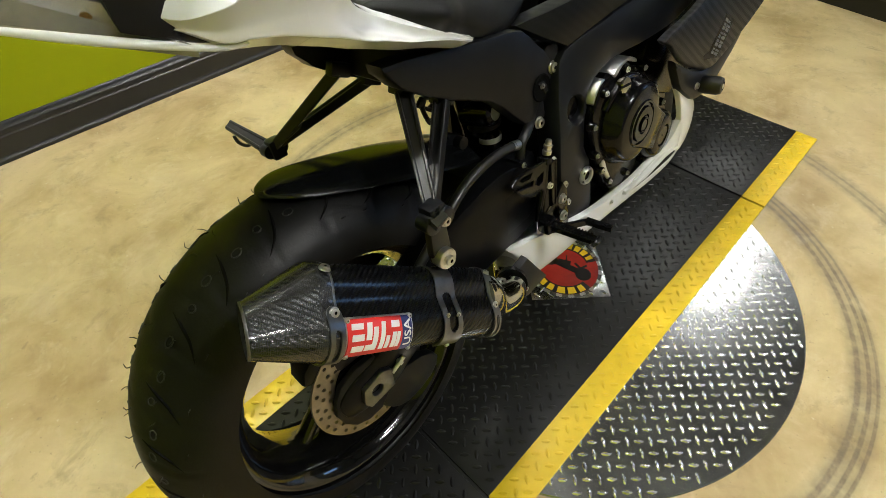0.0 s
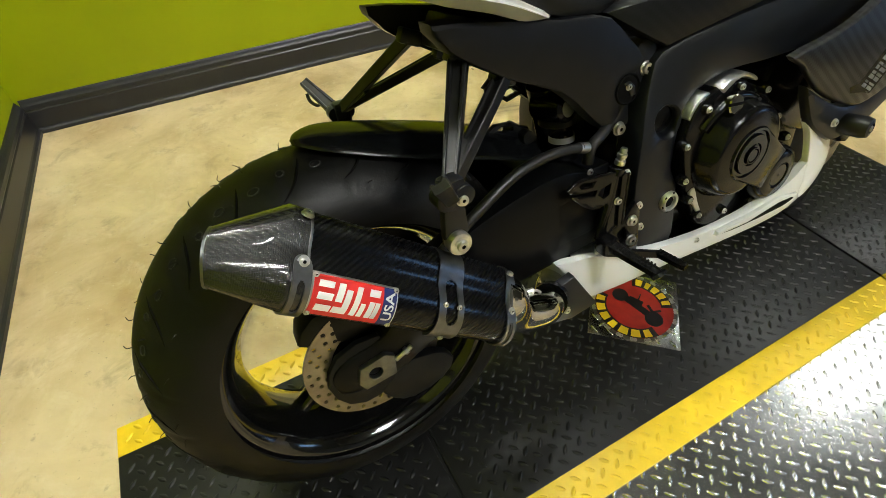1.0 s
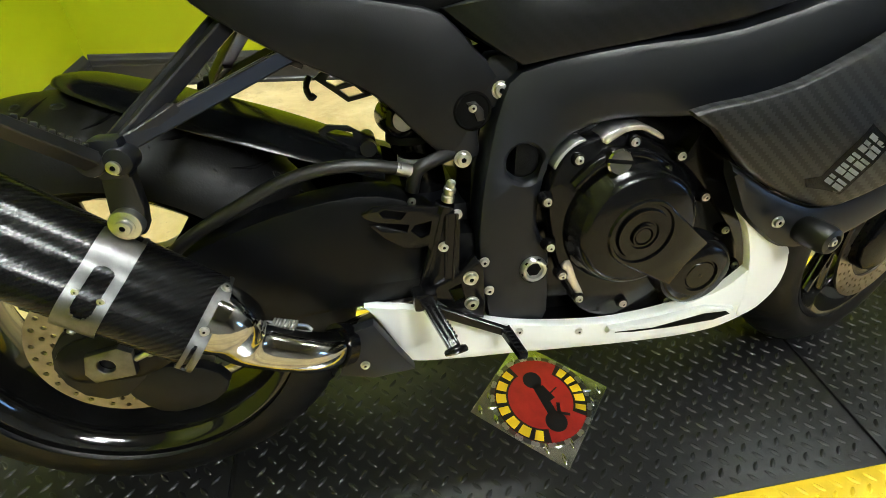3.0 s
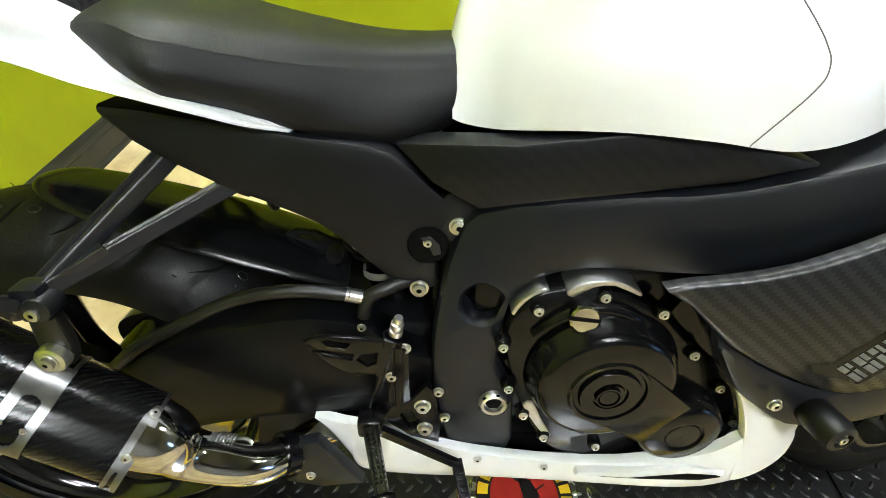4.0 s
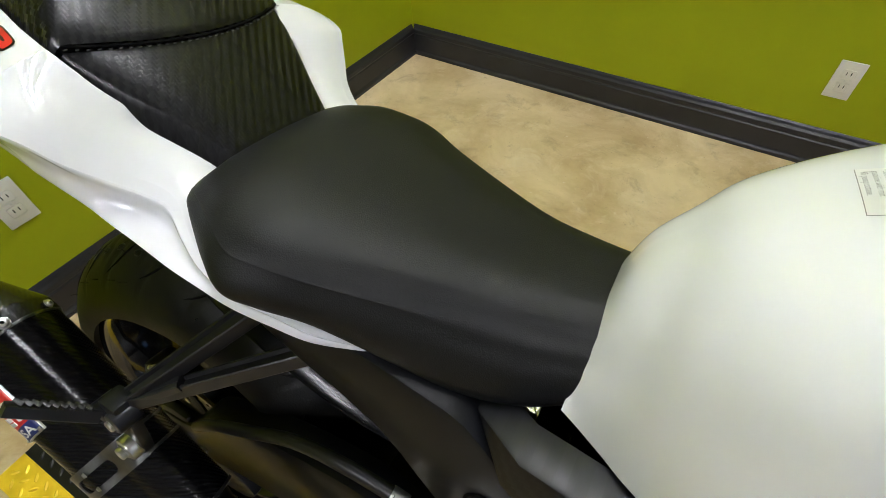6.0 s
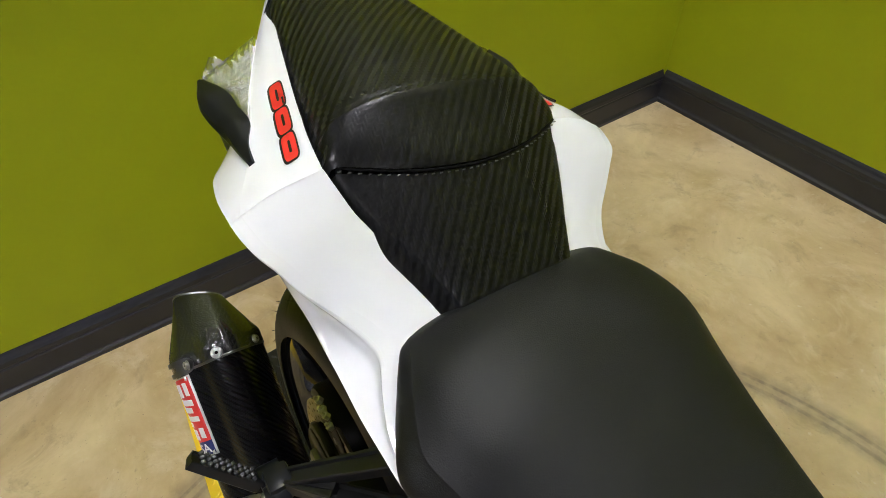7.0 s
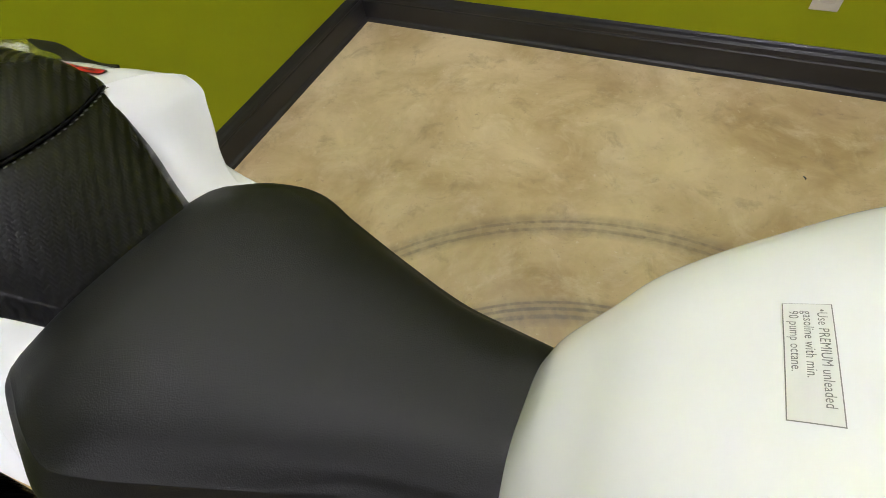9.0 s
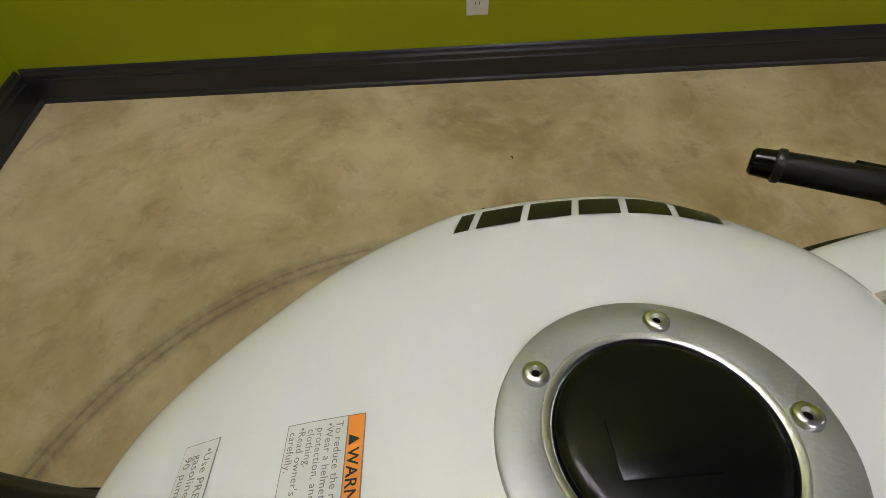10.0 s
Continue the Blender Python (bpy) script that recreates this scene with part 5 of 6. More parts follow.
for a in range(-60, 61, 20):
    c, q = math.sin(radians(a + 10)), math.cos(radians(a + 10))
    mud.append((1.305 - 0.325 * c, [(0, 0.300 + 0.325 * q), (0.04, 0.300 + 0.322 * q), (0.068, 0.300 + 0.300 * q), (0.070, 0.30 + 0.27 * q), (0.066, 0.30 + 0.27 * q), (0.036, 0.30 + 0.315 * q), (0, 0.30 + 0.319 * q)]))
part("front_fender", loft(mud, 4, 2), GLOSS_BLACK, bike, "gloss black front fender")
part("radiator", block(0.05, 0.30, 0.24, 0.01, (1.06, 0, 0.50), pose(0, 0, 0, 0, 20, 0)), ENGINE, bike)
for s in (-1, 1):
    clip = part("handlebar", tube([(1.18, s * 0.15, 0.826), (1.10, s * 0.215, 0.824), (1.015, s * 0.274, 0.818)], 0.011, 14, 4), ENGINE, bike, "black clip-on handlebar")
    part("grip", tube([(1.105, s * 0.212, 0.824), (1.022, s * 0.269, 0.819)], 0.0142, 20, 6), RUBBER, clip, "black rubber handlebar grip")
    for x, y, z, r in ((1.026, 0.2665, 0.8193, 0.0162), (1.095, 0.219, 0.824, 0.0165)):
        part("grip_flange", moved(lathe([(r - 0.003, -0.0045), (r - 0.0005, -0.003), (r, 0), (r - 0.0005, 0.003), (r - 0.003, 0.0045)], 24, True), facing((x, s * y, z), (-0.82, s * 0.56, -0.05))), HOSE, clip)
    part("bar_end", moved(lathe([(0, 0.019), (0.010, 0.019), (0.0130, 0.016), (0.0138, 0.0), (0, 0)], 24), facing((1.022, s * 0.269, 0.819), (-0.82, s * 0.56, -0.05))), ENGINE, clip)
    part("switch_box", block(0.05, 0.05, 0.045, 0.008, (1.118, s * 0.203, 0.825), pose(0, 0, 0, 0, 0, s * -35)), SATIN, clip)
    part("lever", tube([(1.18, s * 0.20, 0.815), (1.155, s * 0.235, 0.81), (1.12, s * 0.285, 0.80)], [0.007, 0.006, 0.005], 8, 4), ENGINE, clip)
part("stand_leg", tube([(0.60, 0.12, 0.27), (0.54, 0.20, 0.14), (0.50, 0.25, 0.057)], 0.011, 12, 3), ENGINE, bike, "black side stand leg")

# seats
SEAT = [(0.163, [(0, .812), (.05, .811), (.085, .808), (.098, .805), (.103, .802), (.104, .799), (.100, .793)]),
        (0.168, [(0, .820), (.05, .818), (.088, .813), (.103, .809), (.108, .805), (.109, .801), (.104, .793)]),
        (0.176, [(0, .826), (.05, .824), (.091, .817), (.108, .811), (.115, .806), (.116, .801), (.110, .790)]),
        (0.192, [(0, .829), (.055, .827), (.098, .819), (.117, .811), (.126, .802), (.128, .793), (.120, .780)]),
        (0.215, [(0, .829), (.060, .828), (.108, .820), (.130, .809), (.141, .794), (.143, .780), (.134, .768)]),
        (0.243, [(0, .825), (.065, .824), (.115, .815), (.142, .801), (.155, .785), (.156, .772), (.146, .758)]),
        (0.268, [(0, .820), (.064, .819), (.113, .811), (.139, .796), (.150, .779), (.149, .763), (.138, .749)]),
        (0.305, [(0, .811), (.058, .810), (.102, .801), (.126, .785), (.134, .764), (.131, .746), (.119, .733)]),
        (0.360, [(0, .799), (.050, .798), (.085, .790), (.106, .773), (.116, .750), (.116, .726), (.106, .709)]),
        (0.420, [(0, .789), (.040, .788), (.068, .780), (.086, .763), (.098, .738), (.104, .711), (.096, .694)]),
        (0.470, [(0, .786), (.035, .785), (.060, .777), (.076, .760), (.088, .735), (.092, .711), (.085, .697)]),
        (0.515, [(0, .788), (.035, .786), (.054, .777), (.066, .761), (.074, .745), (.076, .728), (.068, .712)])]
EDGED = []
for x, p in SEAT:
    k = 0.08 if x < 0.40 else 0.35
    bend = lambda a, b, f: (a[0] + (b[0] - a[0]) * f, a[1] + (b[1] - a[1]) * f)
    EDGED.append((x, [p[0], p[1], p[2], bend(p[3], p[2], k + 0.05), p[3], bend(p[3], p[4], k + 0.05), p[4], p[5], p[6]]))
seat_mesh = loft(EDGED, 6, 4)
for v in seat_mesh.verts:
    v.co.x -= 0.063 * v.co.y * min(1, max(0, (0.40 - v.co.x) / 0.2))
part("rider_seat", skew(seat_mesh), VINYL, bike, "matt black vinyl rider seat", sharp=60)
PADR = [(.087, [(0, .900), (.060, .901), (.095, .903), (.111, .900), (.123, .870)]),
        (.081, [(0, .910), (.060, .910), (.095, .910), (.112, .905), (.124, .870)]),
        (.067, [(0, .930), (.050, .929), (.085, .925), (.106, .915), (.122, .875)]),
        (.0595, [(0, .943), (.050, .940), (.084, .932), (.105, .919), (.121, .877)]),
        (.056, [(0, .9455), (.049, .942), (.083, .934), (.104, .920), (.120, .878)]),
        (.045, [(0, .9485), (.047, .945), (.081, .937), (.102, .922), (.118, .880)]),
        (-0.02, [(0, .961), (.042, .958), (.070, .950), (.089, .934), (.104, .890)]),
        (-0.09, [(0, .970), (.036, .968), (.058, .961), (.074, .947), (.090, .905)]),
        (-0.135, [(0, .975), (.030, .973), (.050, .966), (.063, .953), (.079, .915)]),
        (-0.165, [(0, .974), (.022, .972), (.036, .965), (.046, .953), (.063, .920)]),
        (-0.180, [(0, .960), (.015, .958), (.025, .952), (.030, .945), (.043, .925)])]
SEAM_X, SEAM_BOW = 0.075, 0.033


def bow_of(y):
    return SEAM_X - 0.086 + SEAM_BOW * max(0, 1 - (y / 0.115) ** 2)


def bowed(bm, lo, hi):
    """Bows the seam between the two pads towards the front."""
    for v in bm.verts:
        w = min(1, max(0, (v.co.x - lo) / (0.085 - lo))) if v.co.x < 0.085 else min(1, max(0, (hi - v.co.x) / (hi - 0.085)))
        v.co.x += w * bow_of(v.co.y)
    return bm


def seam_at(y, dz=0.0):
    return (0.0865 + bow_of(y), y + axis_y(0.1), 0.8975 + 0.0045 * (abs(y) / 0.11) ** 2 + dz)


PADF = [(.180, [(0, .826), (.035, .825), (.055, .822), (.060, .817), (.071, .795)]),
        (.145, [(0, .852), (.045, .852), (.068, .848), (.076, .842), (.087, .815)]),
        (.110, [(0, .878), (.060, .878), (.088, .875), (.098, .869), (.109, .840)]),
        (.086, [(0, .895), (.070, .896), (.100, .897), (.113, .892), (.123, .855)])]
part("pillion_front", skew(bowed(loft(PADF, 5, 4), 0.0, 0.18)), CARBON_VINYL, bike, "black carbon pattern vinyl pillion cover front", sharp=60)
padr = skew(bowed(loft(PADR, 5, 4), 0.055, 0.18))
pad_tree = surface_of(padr)
pad = part("pillion_rear", padr, CARBON_VINYL, bike, "black carbon pattern vinyl pillion hump", sharp=50)
# Thin dark bead paints the shade of the seam groove.
part("seam_welt", tube([seam_at(y) for y in (-0.109, -0.09, -0.05, 0, 0.05, 0.09, 0.106)], 0.0013, 8, 6), HOLE, pad)
for i in range(34):
    y = -0.108 + 0.216 * i / 33
    part("stitch", block(0.0008, 0.0027, 0.0008, 0, Vector(seam_at(y)) + Vector((0.0024, 0, -0.0022))), STITCH, pad, "pale stitch")

end_cap = skew(loft([(x, [(y + 0.0009 if y else 0, z + 0.0009) for y, z in p]) for x, p in PADR if x < -0.12] + [(-0.1815, [(0, .960), (.015, .958), (.025, .952), (.030, .945), (.03, .935)])], 5, 4))
part("pillion_end", end_cap, VINYL, pad, "plain black vinyl end of the pillion hump", sharp=50)
for i in range(24):
    y = -0.045 + 0.090 * i / 23
    hit = pad_tree.ray_cast(Vector((-0.112 - 6.0 * (y + 0.005) ** 2, y + axis_y(-0.11), 1.2)), Vector((0, 0, -1)))[0]
    if hit:
        part("stitch", block(0.0008, 0.0022, 0.0008, 0, hit + Vector((0, 0, 0.0006))), STITCH, pad, "pale stitch")

# tail
# half sections: inner edge, middle and outer edge of the top strip, crest of the flank, lower edge, curl under it
TAIL = [(-0.160, [(.052, .950), (.055, .949), (.058, .946), (.060, .935), (.058, .922), (.05, .915)]),
        (-0.110, [(.070, .946), (.080, .938), (.087, .929), (.090, .912), (.086, .892), (.07, .885)]),
        (-0.060, [(.085, .936), (.100, .928), (.113, .917), (.120, .890), (.108, .862), (.09, .855)]),
        (-0.030, [(.093, .927), (.110, .921), (.126, .911), (.152, .866), (.146, .858), (.11, .848)]),
        (0.000, [(.101, .919), (.122, .912), (.138, .905), (.172, .864), (.153, .838), (.115, .828)]),
        (0.020, [(.106, .915), (.130, .907), (.148, .899), (.178, .867), (.157, .834), (.118, .822)]),
        (0.041, [(.111, .910), (.139, .901), (.158, .891), (.182, .871), (.157, .829), (.12, .817)]),
        (0.060, [(.1145, .906), (.148, .897), (.170, .883), (.184, .874), (.157, .823), (.12, .811)]),
        (0.075, [(.1165, .902), (.150, .893), (.176, .880), (.1845, .874), (.157, .817), (.12, .805)]),
        (0.078, [(.1160, .9005), (.150, .8915), (.176, .879), (.1845, .8735), (.157, .816), (.12, .804)]),
        (0.090, [(.112, .890), (.146, .884), (.174, .8745), (.183, .870), (.156, .811), (.12, .799)]),
        (0.103, [(.106, .876), (.140, .8755), (.170, .868), (.179, .865), (.155, .806), (.12, .794)]),
        (0.112, [(.098, .864), (.133, .866), (.162, .859), (.171, .856), (.154, .802), (.12, .790)]),
        (0.125, [(.086, .844), (.122, .850), (.150, .842), (.159, .839), (.153, .796), (.12, .784)]),
        (0.140, [(.075, .832), (.108, .836), (.134, .827), (.143, .823), (.153, .789), (.12, .778)]),
        (0.160, [(.055, .816), (.092, .821), (.119, .814), (.129, .810), (.153, .782), (.12, .770)]),
        (0.175, [(.060, .808), (.100, .810), (.118, .804), (.125, .801), (.153, .776), (.12, .764)]),
        (0.195, [(.088, .800), (.118, .797), (.130, .791), (.135, .788), (.153, .768), (.12, .756)]),
        (0.220, [(.120, .787), (.135, .780), (.142, .776), (.145, .774), (.152, .760), (.118, .748)]),
        (0.250, [(.120, .769), (.140, .764), (.145, .761), (.147, .760), (.150, .750), (.116, .738)]),
        (0.280, [(.112, .752), (.130, .748), (.136, .747), (.138, .746), (.142, .738), (.112, .726)]),
        (0.310, [(.105, .730), (.122, .733), (.126, .732), (.128, .731), (.131, .725), (.106, .714)]),
        (0.345, [(.098, .716), (.103, .718), (.105, .716), (.106, .715), (.107, .711), (.098, .709)])]


def far_drop(x):
    """The far side of the tail sits a little lower towards the back."""
    return 0.003 * min(1, max(0, (0.055 - x) / 0.06))


CREASED = []
for x, (p0, p1, p2, p3, p4, p5) in TAIL:
    mix = lambda a, b, f, d=0.0: (a[0] + (b[0] - a[0]) * f - d, a[1] + (b[1] - a[1]) * f - d * 0.3)
    groove = 0.003 + 0.008 * max(0, 1 - abs(x - 0.15) / 0.08)
    CREASED.append((x, [p0, p1, mix(p1, p2, 0.9), p2, mix(p2, p3, 0.1), mix(p2, p3, 0.9), p3, mix(p3, p4, 0.08), mix(p3, p4, 0.35, groove * 0.8), mix(p3, p4, 0.62, groove), mix(p3, p4, 0.92), p4, mix(p4, p5, 0.12), p5]))
for s in (True, False):
    shell_half = loft(CREASED, 5, 4, both=False)
    if not s:
        for v in shell_half.verts:
            near = max(0, 1 - abs(v.co.x - 0.075) / 0.09)
            edge = (v.co.y - 0.135) / 0.055
            v.co.z -= far_drop(v.co.x)
            v.co.y += near * (0.008 * min(1, edge) if edge > 0 else -0.015 * min(1, -edge * 2))
    t = skew(sided(shell_half, s))
    tree = surface_of(t)
    sg = -1 if s else 1
    tl = part("tail_fairing", t, WHITE, bike, "glossy white tail fairing side", sharp=24)
    # model number: three plump red figures with a black edge
    def figure(i, gx, gy, z):
        fl = bmesh.new()
        n, cx = 24, 0.015 + i * 0.0292
        c = fl.verts.new((cx, 0, z))
        rim = [fl.verts.new((cx + gx * abs(math.cos(a)) ** 0.45 * math.copysign(1, math.cos(a)), gy * abs(math.sin(a)) ** 0.45 * math.copysign(1, math.sin(a)), z)) for a in [2 * math.pi * q / n for q in range(n)]]
        for q in range(n):
            fl.faces.new((c, rim[q], rim[(q + 1) % n]))
        return fl
    at, along, across = Vector((-0.0265, -0.1195 if s else 0.1010, 1.0)), (0.978, sg * 0.208, 0), (-sg * 0.208, sg * 0.978, 0)
    for k, (mat, gx, gy) in enumerate(((STICKER_BLACK, 0.0155, 0.0072), (RED, 0.0138, 0.0057), (STICKER_BLACK, 0.0066, 0.0011))):
        for i in range(3):
            part("number_sticker", laid(tree, figure(i, gx, gy, 0.0004 * k), at, along, across, (0, 0, -1), 0.0005), mat, tl, "black edged red figure sticker")
    nick = moved(sheet(0.0085, 0.0015, 2, 2), pose(0.0200, -0.0042, 0.0013)) if s else moved(sheet(0.0016, 0.0068, 2, 2), pose(0.0700, 0.0015, 0.0013))
    part("number_sticker", laid(tree, nick, at, along, across, (0, 0, -1), 0.0005), STICKER_BLACK, tl, "black figure cut")
    # turn signal lens and its black housing
    def lens_rows(inward, rib):
        """Ribs run along the lens, from its back edge to its front tip."""
        rows = []
        for i in range(13):
            u = i / 12
            top = Vector((-0.113, 0.088, 0.931)).lerp(Vector((-0.003, 0.139, 0.906)), u)
            out = Vector((-0.068, 0.150, 0.916)).lerp(Vector((-0.003, 0.142, 0.906)), u)
            side = Vector((-0.120, 0.129, 0.913)).lerp(Vector((-0.026, 0.149, 0.848)), u)
            low = Vector((-0.145, 0.117, 0.903)).lerp(Vector((-0.018, 0.146, 0.840)), u)
            line = []
            for p, q, m in ((top, out, 16), (out, side, 4), (side, low, 18)):
                line += [p.lerp(q, k / m) for k in range(m)]
            line.append(low)
            rows.append([(p.x, (p.y - inward + (rib if k % 2 else -rib)) * sg, p.z - inward * 0.7 + (rib if k % 2 else -rib) - (0 if s else far_drop(p.x))) for k, p in enumerate(line)])
        return rows
    bm = bmesh.new()
    grid_faces(bm, lens_rows(0, 0.0))
    skew(bm)
    bmesh.ops.solidify(bm, geom=bm.faces[:], thickness=0.002)
    lens = part("turn_signal_lens", bm, LENS, tl, "clear ribbed turn signal lens", sharp=60)
    lens.visible_shadow = False
    refl = bmesh.new()
    grid_faces(refl, lens_rows(0.007, 0.0035))
    skew(refl)
    part("lens_reflector", refl, SILVERED, lens, "bright reflector behind the lens")
    part("signal_bulb", moved(lathe([(0, 0.010), (0.004, 0.008), (0.006, 0), (0, -0.006)], 14), facing((-0.075, sg * 0.139, 0.880), (0, sg, 0.4))), AMBER, lens, "amber bulb")
    housing = skew(sided(loft([(-0.064, [(.150, .9165), (.154, .9165), (.155, .911), (.150, .890), (.146, .868), (.140, .890)]),
                               (-0.040, [(.134, .912), (.156, .914), (.163, .905), (.150, .880), (.146, .855), (.130, .885)]),
                               (-0.020, [(.137, .909), (.154, .910), (.162, .899), (.147, .876), (.144, .845), (.130, .880)]),
                               (0.000, [(.138, .9065), (.151, .906), (.158, .895), (.145, .872), (.144, .838), (.130, .880)]),
                               (0.020, [(.148, .9005), (.153, .899), (.157, .894), (.145, .870), (.143, .831), (.130, .880)]),
                               (0.040, [(.153, .8965), (.155, .896), (.156, .8945), (.145, .868), (.142, .827), (.130, .880)])], 6, 3, both=False), s))
    rim = tube([(-0.150, sg * 0.116, 0.9005), (-0.080, sg * 0.138, 0.8675), (-0.006, sg * 0.147, 0.836), (0.020, sg * 0.151, 0.831)], [0.002, 0.004, 0.0028, 0.0015], 10, 5)
    part("tail_rim", skew(rim), WHITE, tl, "white lower rim under the turn signal")
    for v in housing.verts:
        v.co.z -= 0 if s else 1.3 * far_drop(v.co.x)
        v.co.y -= 0 if s else 0.5 * far_drop(v.co.x)
    part("signal_housing", housing, SATIN, tl, "black turn signal housing", sharp=30)
part("tail_light", block(0.03, 0.14, 0.05, 0.01, (-0.155, 0, 0.915)), RED, bike)

# tank
# half sections: the flank is hollow for the knee under the shoulder and flares out below it
TANK = [(0.500, [(0, .788), (.020, .787), (.036, .782), (.047, .774), (.055, .766), (.064, .755), (.074, .740), (.086, .716)]),
        (0.512, [(0, .825), (.025, .822), (.046, .811), (.060, .797), (.067, .785), (.074, .769), (.082, .748), (.090, .712)]),
        (0.535, [(0, .853), (.030, .851), (.060, .838), (.079, .816), (.088, .797), (.094, .776), (.099, .753), (.104, .711)]),
        (0.560, [(0, .880), (.040, .878), (.077, .864), (.100, .839), (.110, .815), (.116, .788), (.120, .756), (.123, .714)]),
        (0.610, [(0, .908), (.055, .906), (.100, .893), (.129, .865), (.140, .838), (.146, .806), (.155, .768), (.155, .722)]),
        (0.660, [(0, .925), (.068, .923), (.118, .911), (.146, .886), (.152, .860), (.156, .824), (.173, .780), (.177, .725)]),
        (0.720, [(0, .932), (.075, .931), (.126, .920), (.150, .905), (.157, .880), (.153, .840), (.185, .787), (.194, .722)]),
        (0.790, [(0, .933), (.075, .931), (.122, .923), (.150, .909), (.159, .885), (.149, .847), (.190, .788), (.198, .713)]),
        (0.850, [(0, .926), (.070, .924), (.114, .916), (.143, .902), (.152, .880), (.146, .845), (.188, .788), (.192, .720)]),
        (0.910, [(0, .910), (.058, .908), (.095, .898), (.122, .878), (.132, .856), (.140, .824), (.164, .785), (.165, .735)]),
        (0.950, [(0, .860), (.040, .858), (.075, .850), (.100, .835), (.109, .824), (.116, .810), (.124, .790), (.125, .765)])]
tank_mesh = loft(TANK, 6, 5)
for v in tank_mesh.verts:
    if v.co.y > 0:
        v.co.y *= 0.91 + 0.10 * min(1, max(0, (v.co.x - 0.62) / 0.1)) - 0.05 * min(1, max(0, (v.co.x - 0.82) / 0.08))
    v.co.z -= 0.002 * min(1, max(0, (v.co.z - 0.86) / 0.05))
skew(tank_mesh)
tank_tree = surface_of(tank_mesh)
tank = part("fuel_tank", tank_mesh, WHITE, bike, "glossy white fuel tank", sharp=70)
CAPY = axis_y(0.778) - 0.006
CAPZ = tank_tree.ray_cast(Vector((0.778, CAPY, 1.2)), Vector((0, 0, -1)))[0].z
CAP = pose(0.778, CAPY, CAPZ - 0.001, 0, -1.5, 0)
cap = part("cap_ring", moved(lathe([(0.0366, 0.0005), (0.0376, 0.0030), (0.0384, 0.0038), (0.0392, 0.0041), (0.0536, 0.0041), (0.0546, 0.0036), (0.0551, 0.0020), (0.0555, -0.006)], 72), CAP), CAP_METAL, tank, "satin aluminium fuel cap ring", sharp=30)
part("cap_lid", moved(lathe([(0, 0.0066), (0.030, 0.0063), (0.0340, 0.0054), (0.0356, 0.0036), (0.0360, 0.0020), (0.0360, -0.004)], 64), CAP), LID_BLACK, cap, "gloss black fuel cap lid")
part("inner_ring", moved(lathe([(0.0363, 0.0010), (0.0368, 0.0040), (0.0378, 0.0046), (0.0394, 0.0046), (0.0398, 0.0040)], 72), CAP), ALU, cap, "brighter inner lip of the cap ring")
part("keyhole_cover", moved(block(0.030, 0.020, 0.0012, 0.0005, (-0.004, -0.004, 0.0067)), CAP), LID_BLACK, cap, "black keyhole cover")
for i in range(5):
    a = radians(146 - i * 72)
    screw = part("cap_screw", moved(lathe([(0.0014, 0.0008), (0.0020, 0.0022), (0.0024, 0.0026), (0.0038, 0.0025), (0.0046, 0.0019), (0.0049, 0.0008), (0.0049, -0.001)], 24), CAP @ pose(0.0450 * math.cos(a), 0.0450 * math.sin(a), 0.0041)), STEEL, cap, "silver cap screw")
    part("hex_socket", moved(lathe([(0, 0.0010), (0.0021, 0.0010), (0.0021, 0.0)], 6), CAP @ pose(0.0450 * math.cos(a), 0.0450 * math.sin(a), 0.0041)), HOLE, screw)


def label_sheet(name, mat, corner, u, v, w, h, lift, lab, nx=8, ny=8):
    fl = sheet(w, h, nx, ny)
    return part(name, laid(tank_tree, fl, corner, u, v, (0, 0, -1), lift), mat, tank, lab)


def label_text(text, size, corner, u, v, x, y, mat, bold=0.0):
    fl = moved(lettering(text, size, 1.05, bold), pose(x, y, 0))
    return part("print", laid(tank_tree, fl, corner, u, v, (0, 0, -1), 0.0009), mat, tank, "small printed text")


# the labels read along -y, with their top edge towards the front
LU, LV = (0, -1, 0), (1, 0, 0)
c1 = Vector((0.6035, 0.0545, 1.0))
label_sheet("fuel_label", GREY_PRINT, c1, LU, LV, 0.0610, 0.0165, 0.0004, "white fuel label with thin black border")
label_sheet("fuel_label_face", LABEL_WHITE, c1 + Vector((0.0004, -0.0004, 0)), LU, LV, 0.0602, 0.0157, 0.0006, "white label face")
for i, tx in enumerate(("\u2022Use PREMIUM unleaded", " gasoline with min.", " 90 pump octane.")):
    label_text(tx, 0.0047, c1, LU, LV, 0.0035, 0.0114 - i * 0.0046, GREY_PRINT)
c2 = Vector((0.6495, 0.0515, 1.0))
label_sheet("warning_label", GREY_PRINT, c2, LU, LV, 0.0510, 0.0296, 0.0004, "warning label with orange header on the tank")
label_sheet("warning_label_face", LABEL_WHITE, c2 + Vector((0.0004, -0.0004, 0)), LU, LV, 0.0502, 0.0226, 0.0006, "white label face")
label_sheet("warning_header", ORANGE, c2 + Vector((0.0234, -0.0004, 0)), LU, LV, 0.0502, 0.0058, 0.0006, "orange warning header")
label_text("WARNING", 0.0056, c2, LU, LV, 0.0125, 0.0242, STICKER_BLACK, 0.00008)
label_tri = bmesh.new()
label_tri.faces.new([label_tri.verts.new(p) for p in ((0.0075, 0.0242, 0), (0.0115, 0.0242, 0), (0.0095, 0.0282, 0))])
part("print", laid(tank_tree, label_tri, c2, LU, LV, (0, 0, -1), 0.0009), STICKER_BLACK, tank, "black warning triangle")
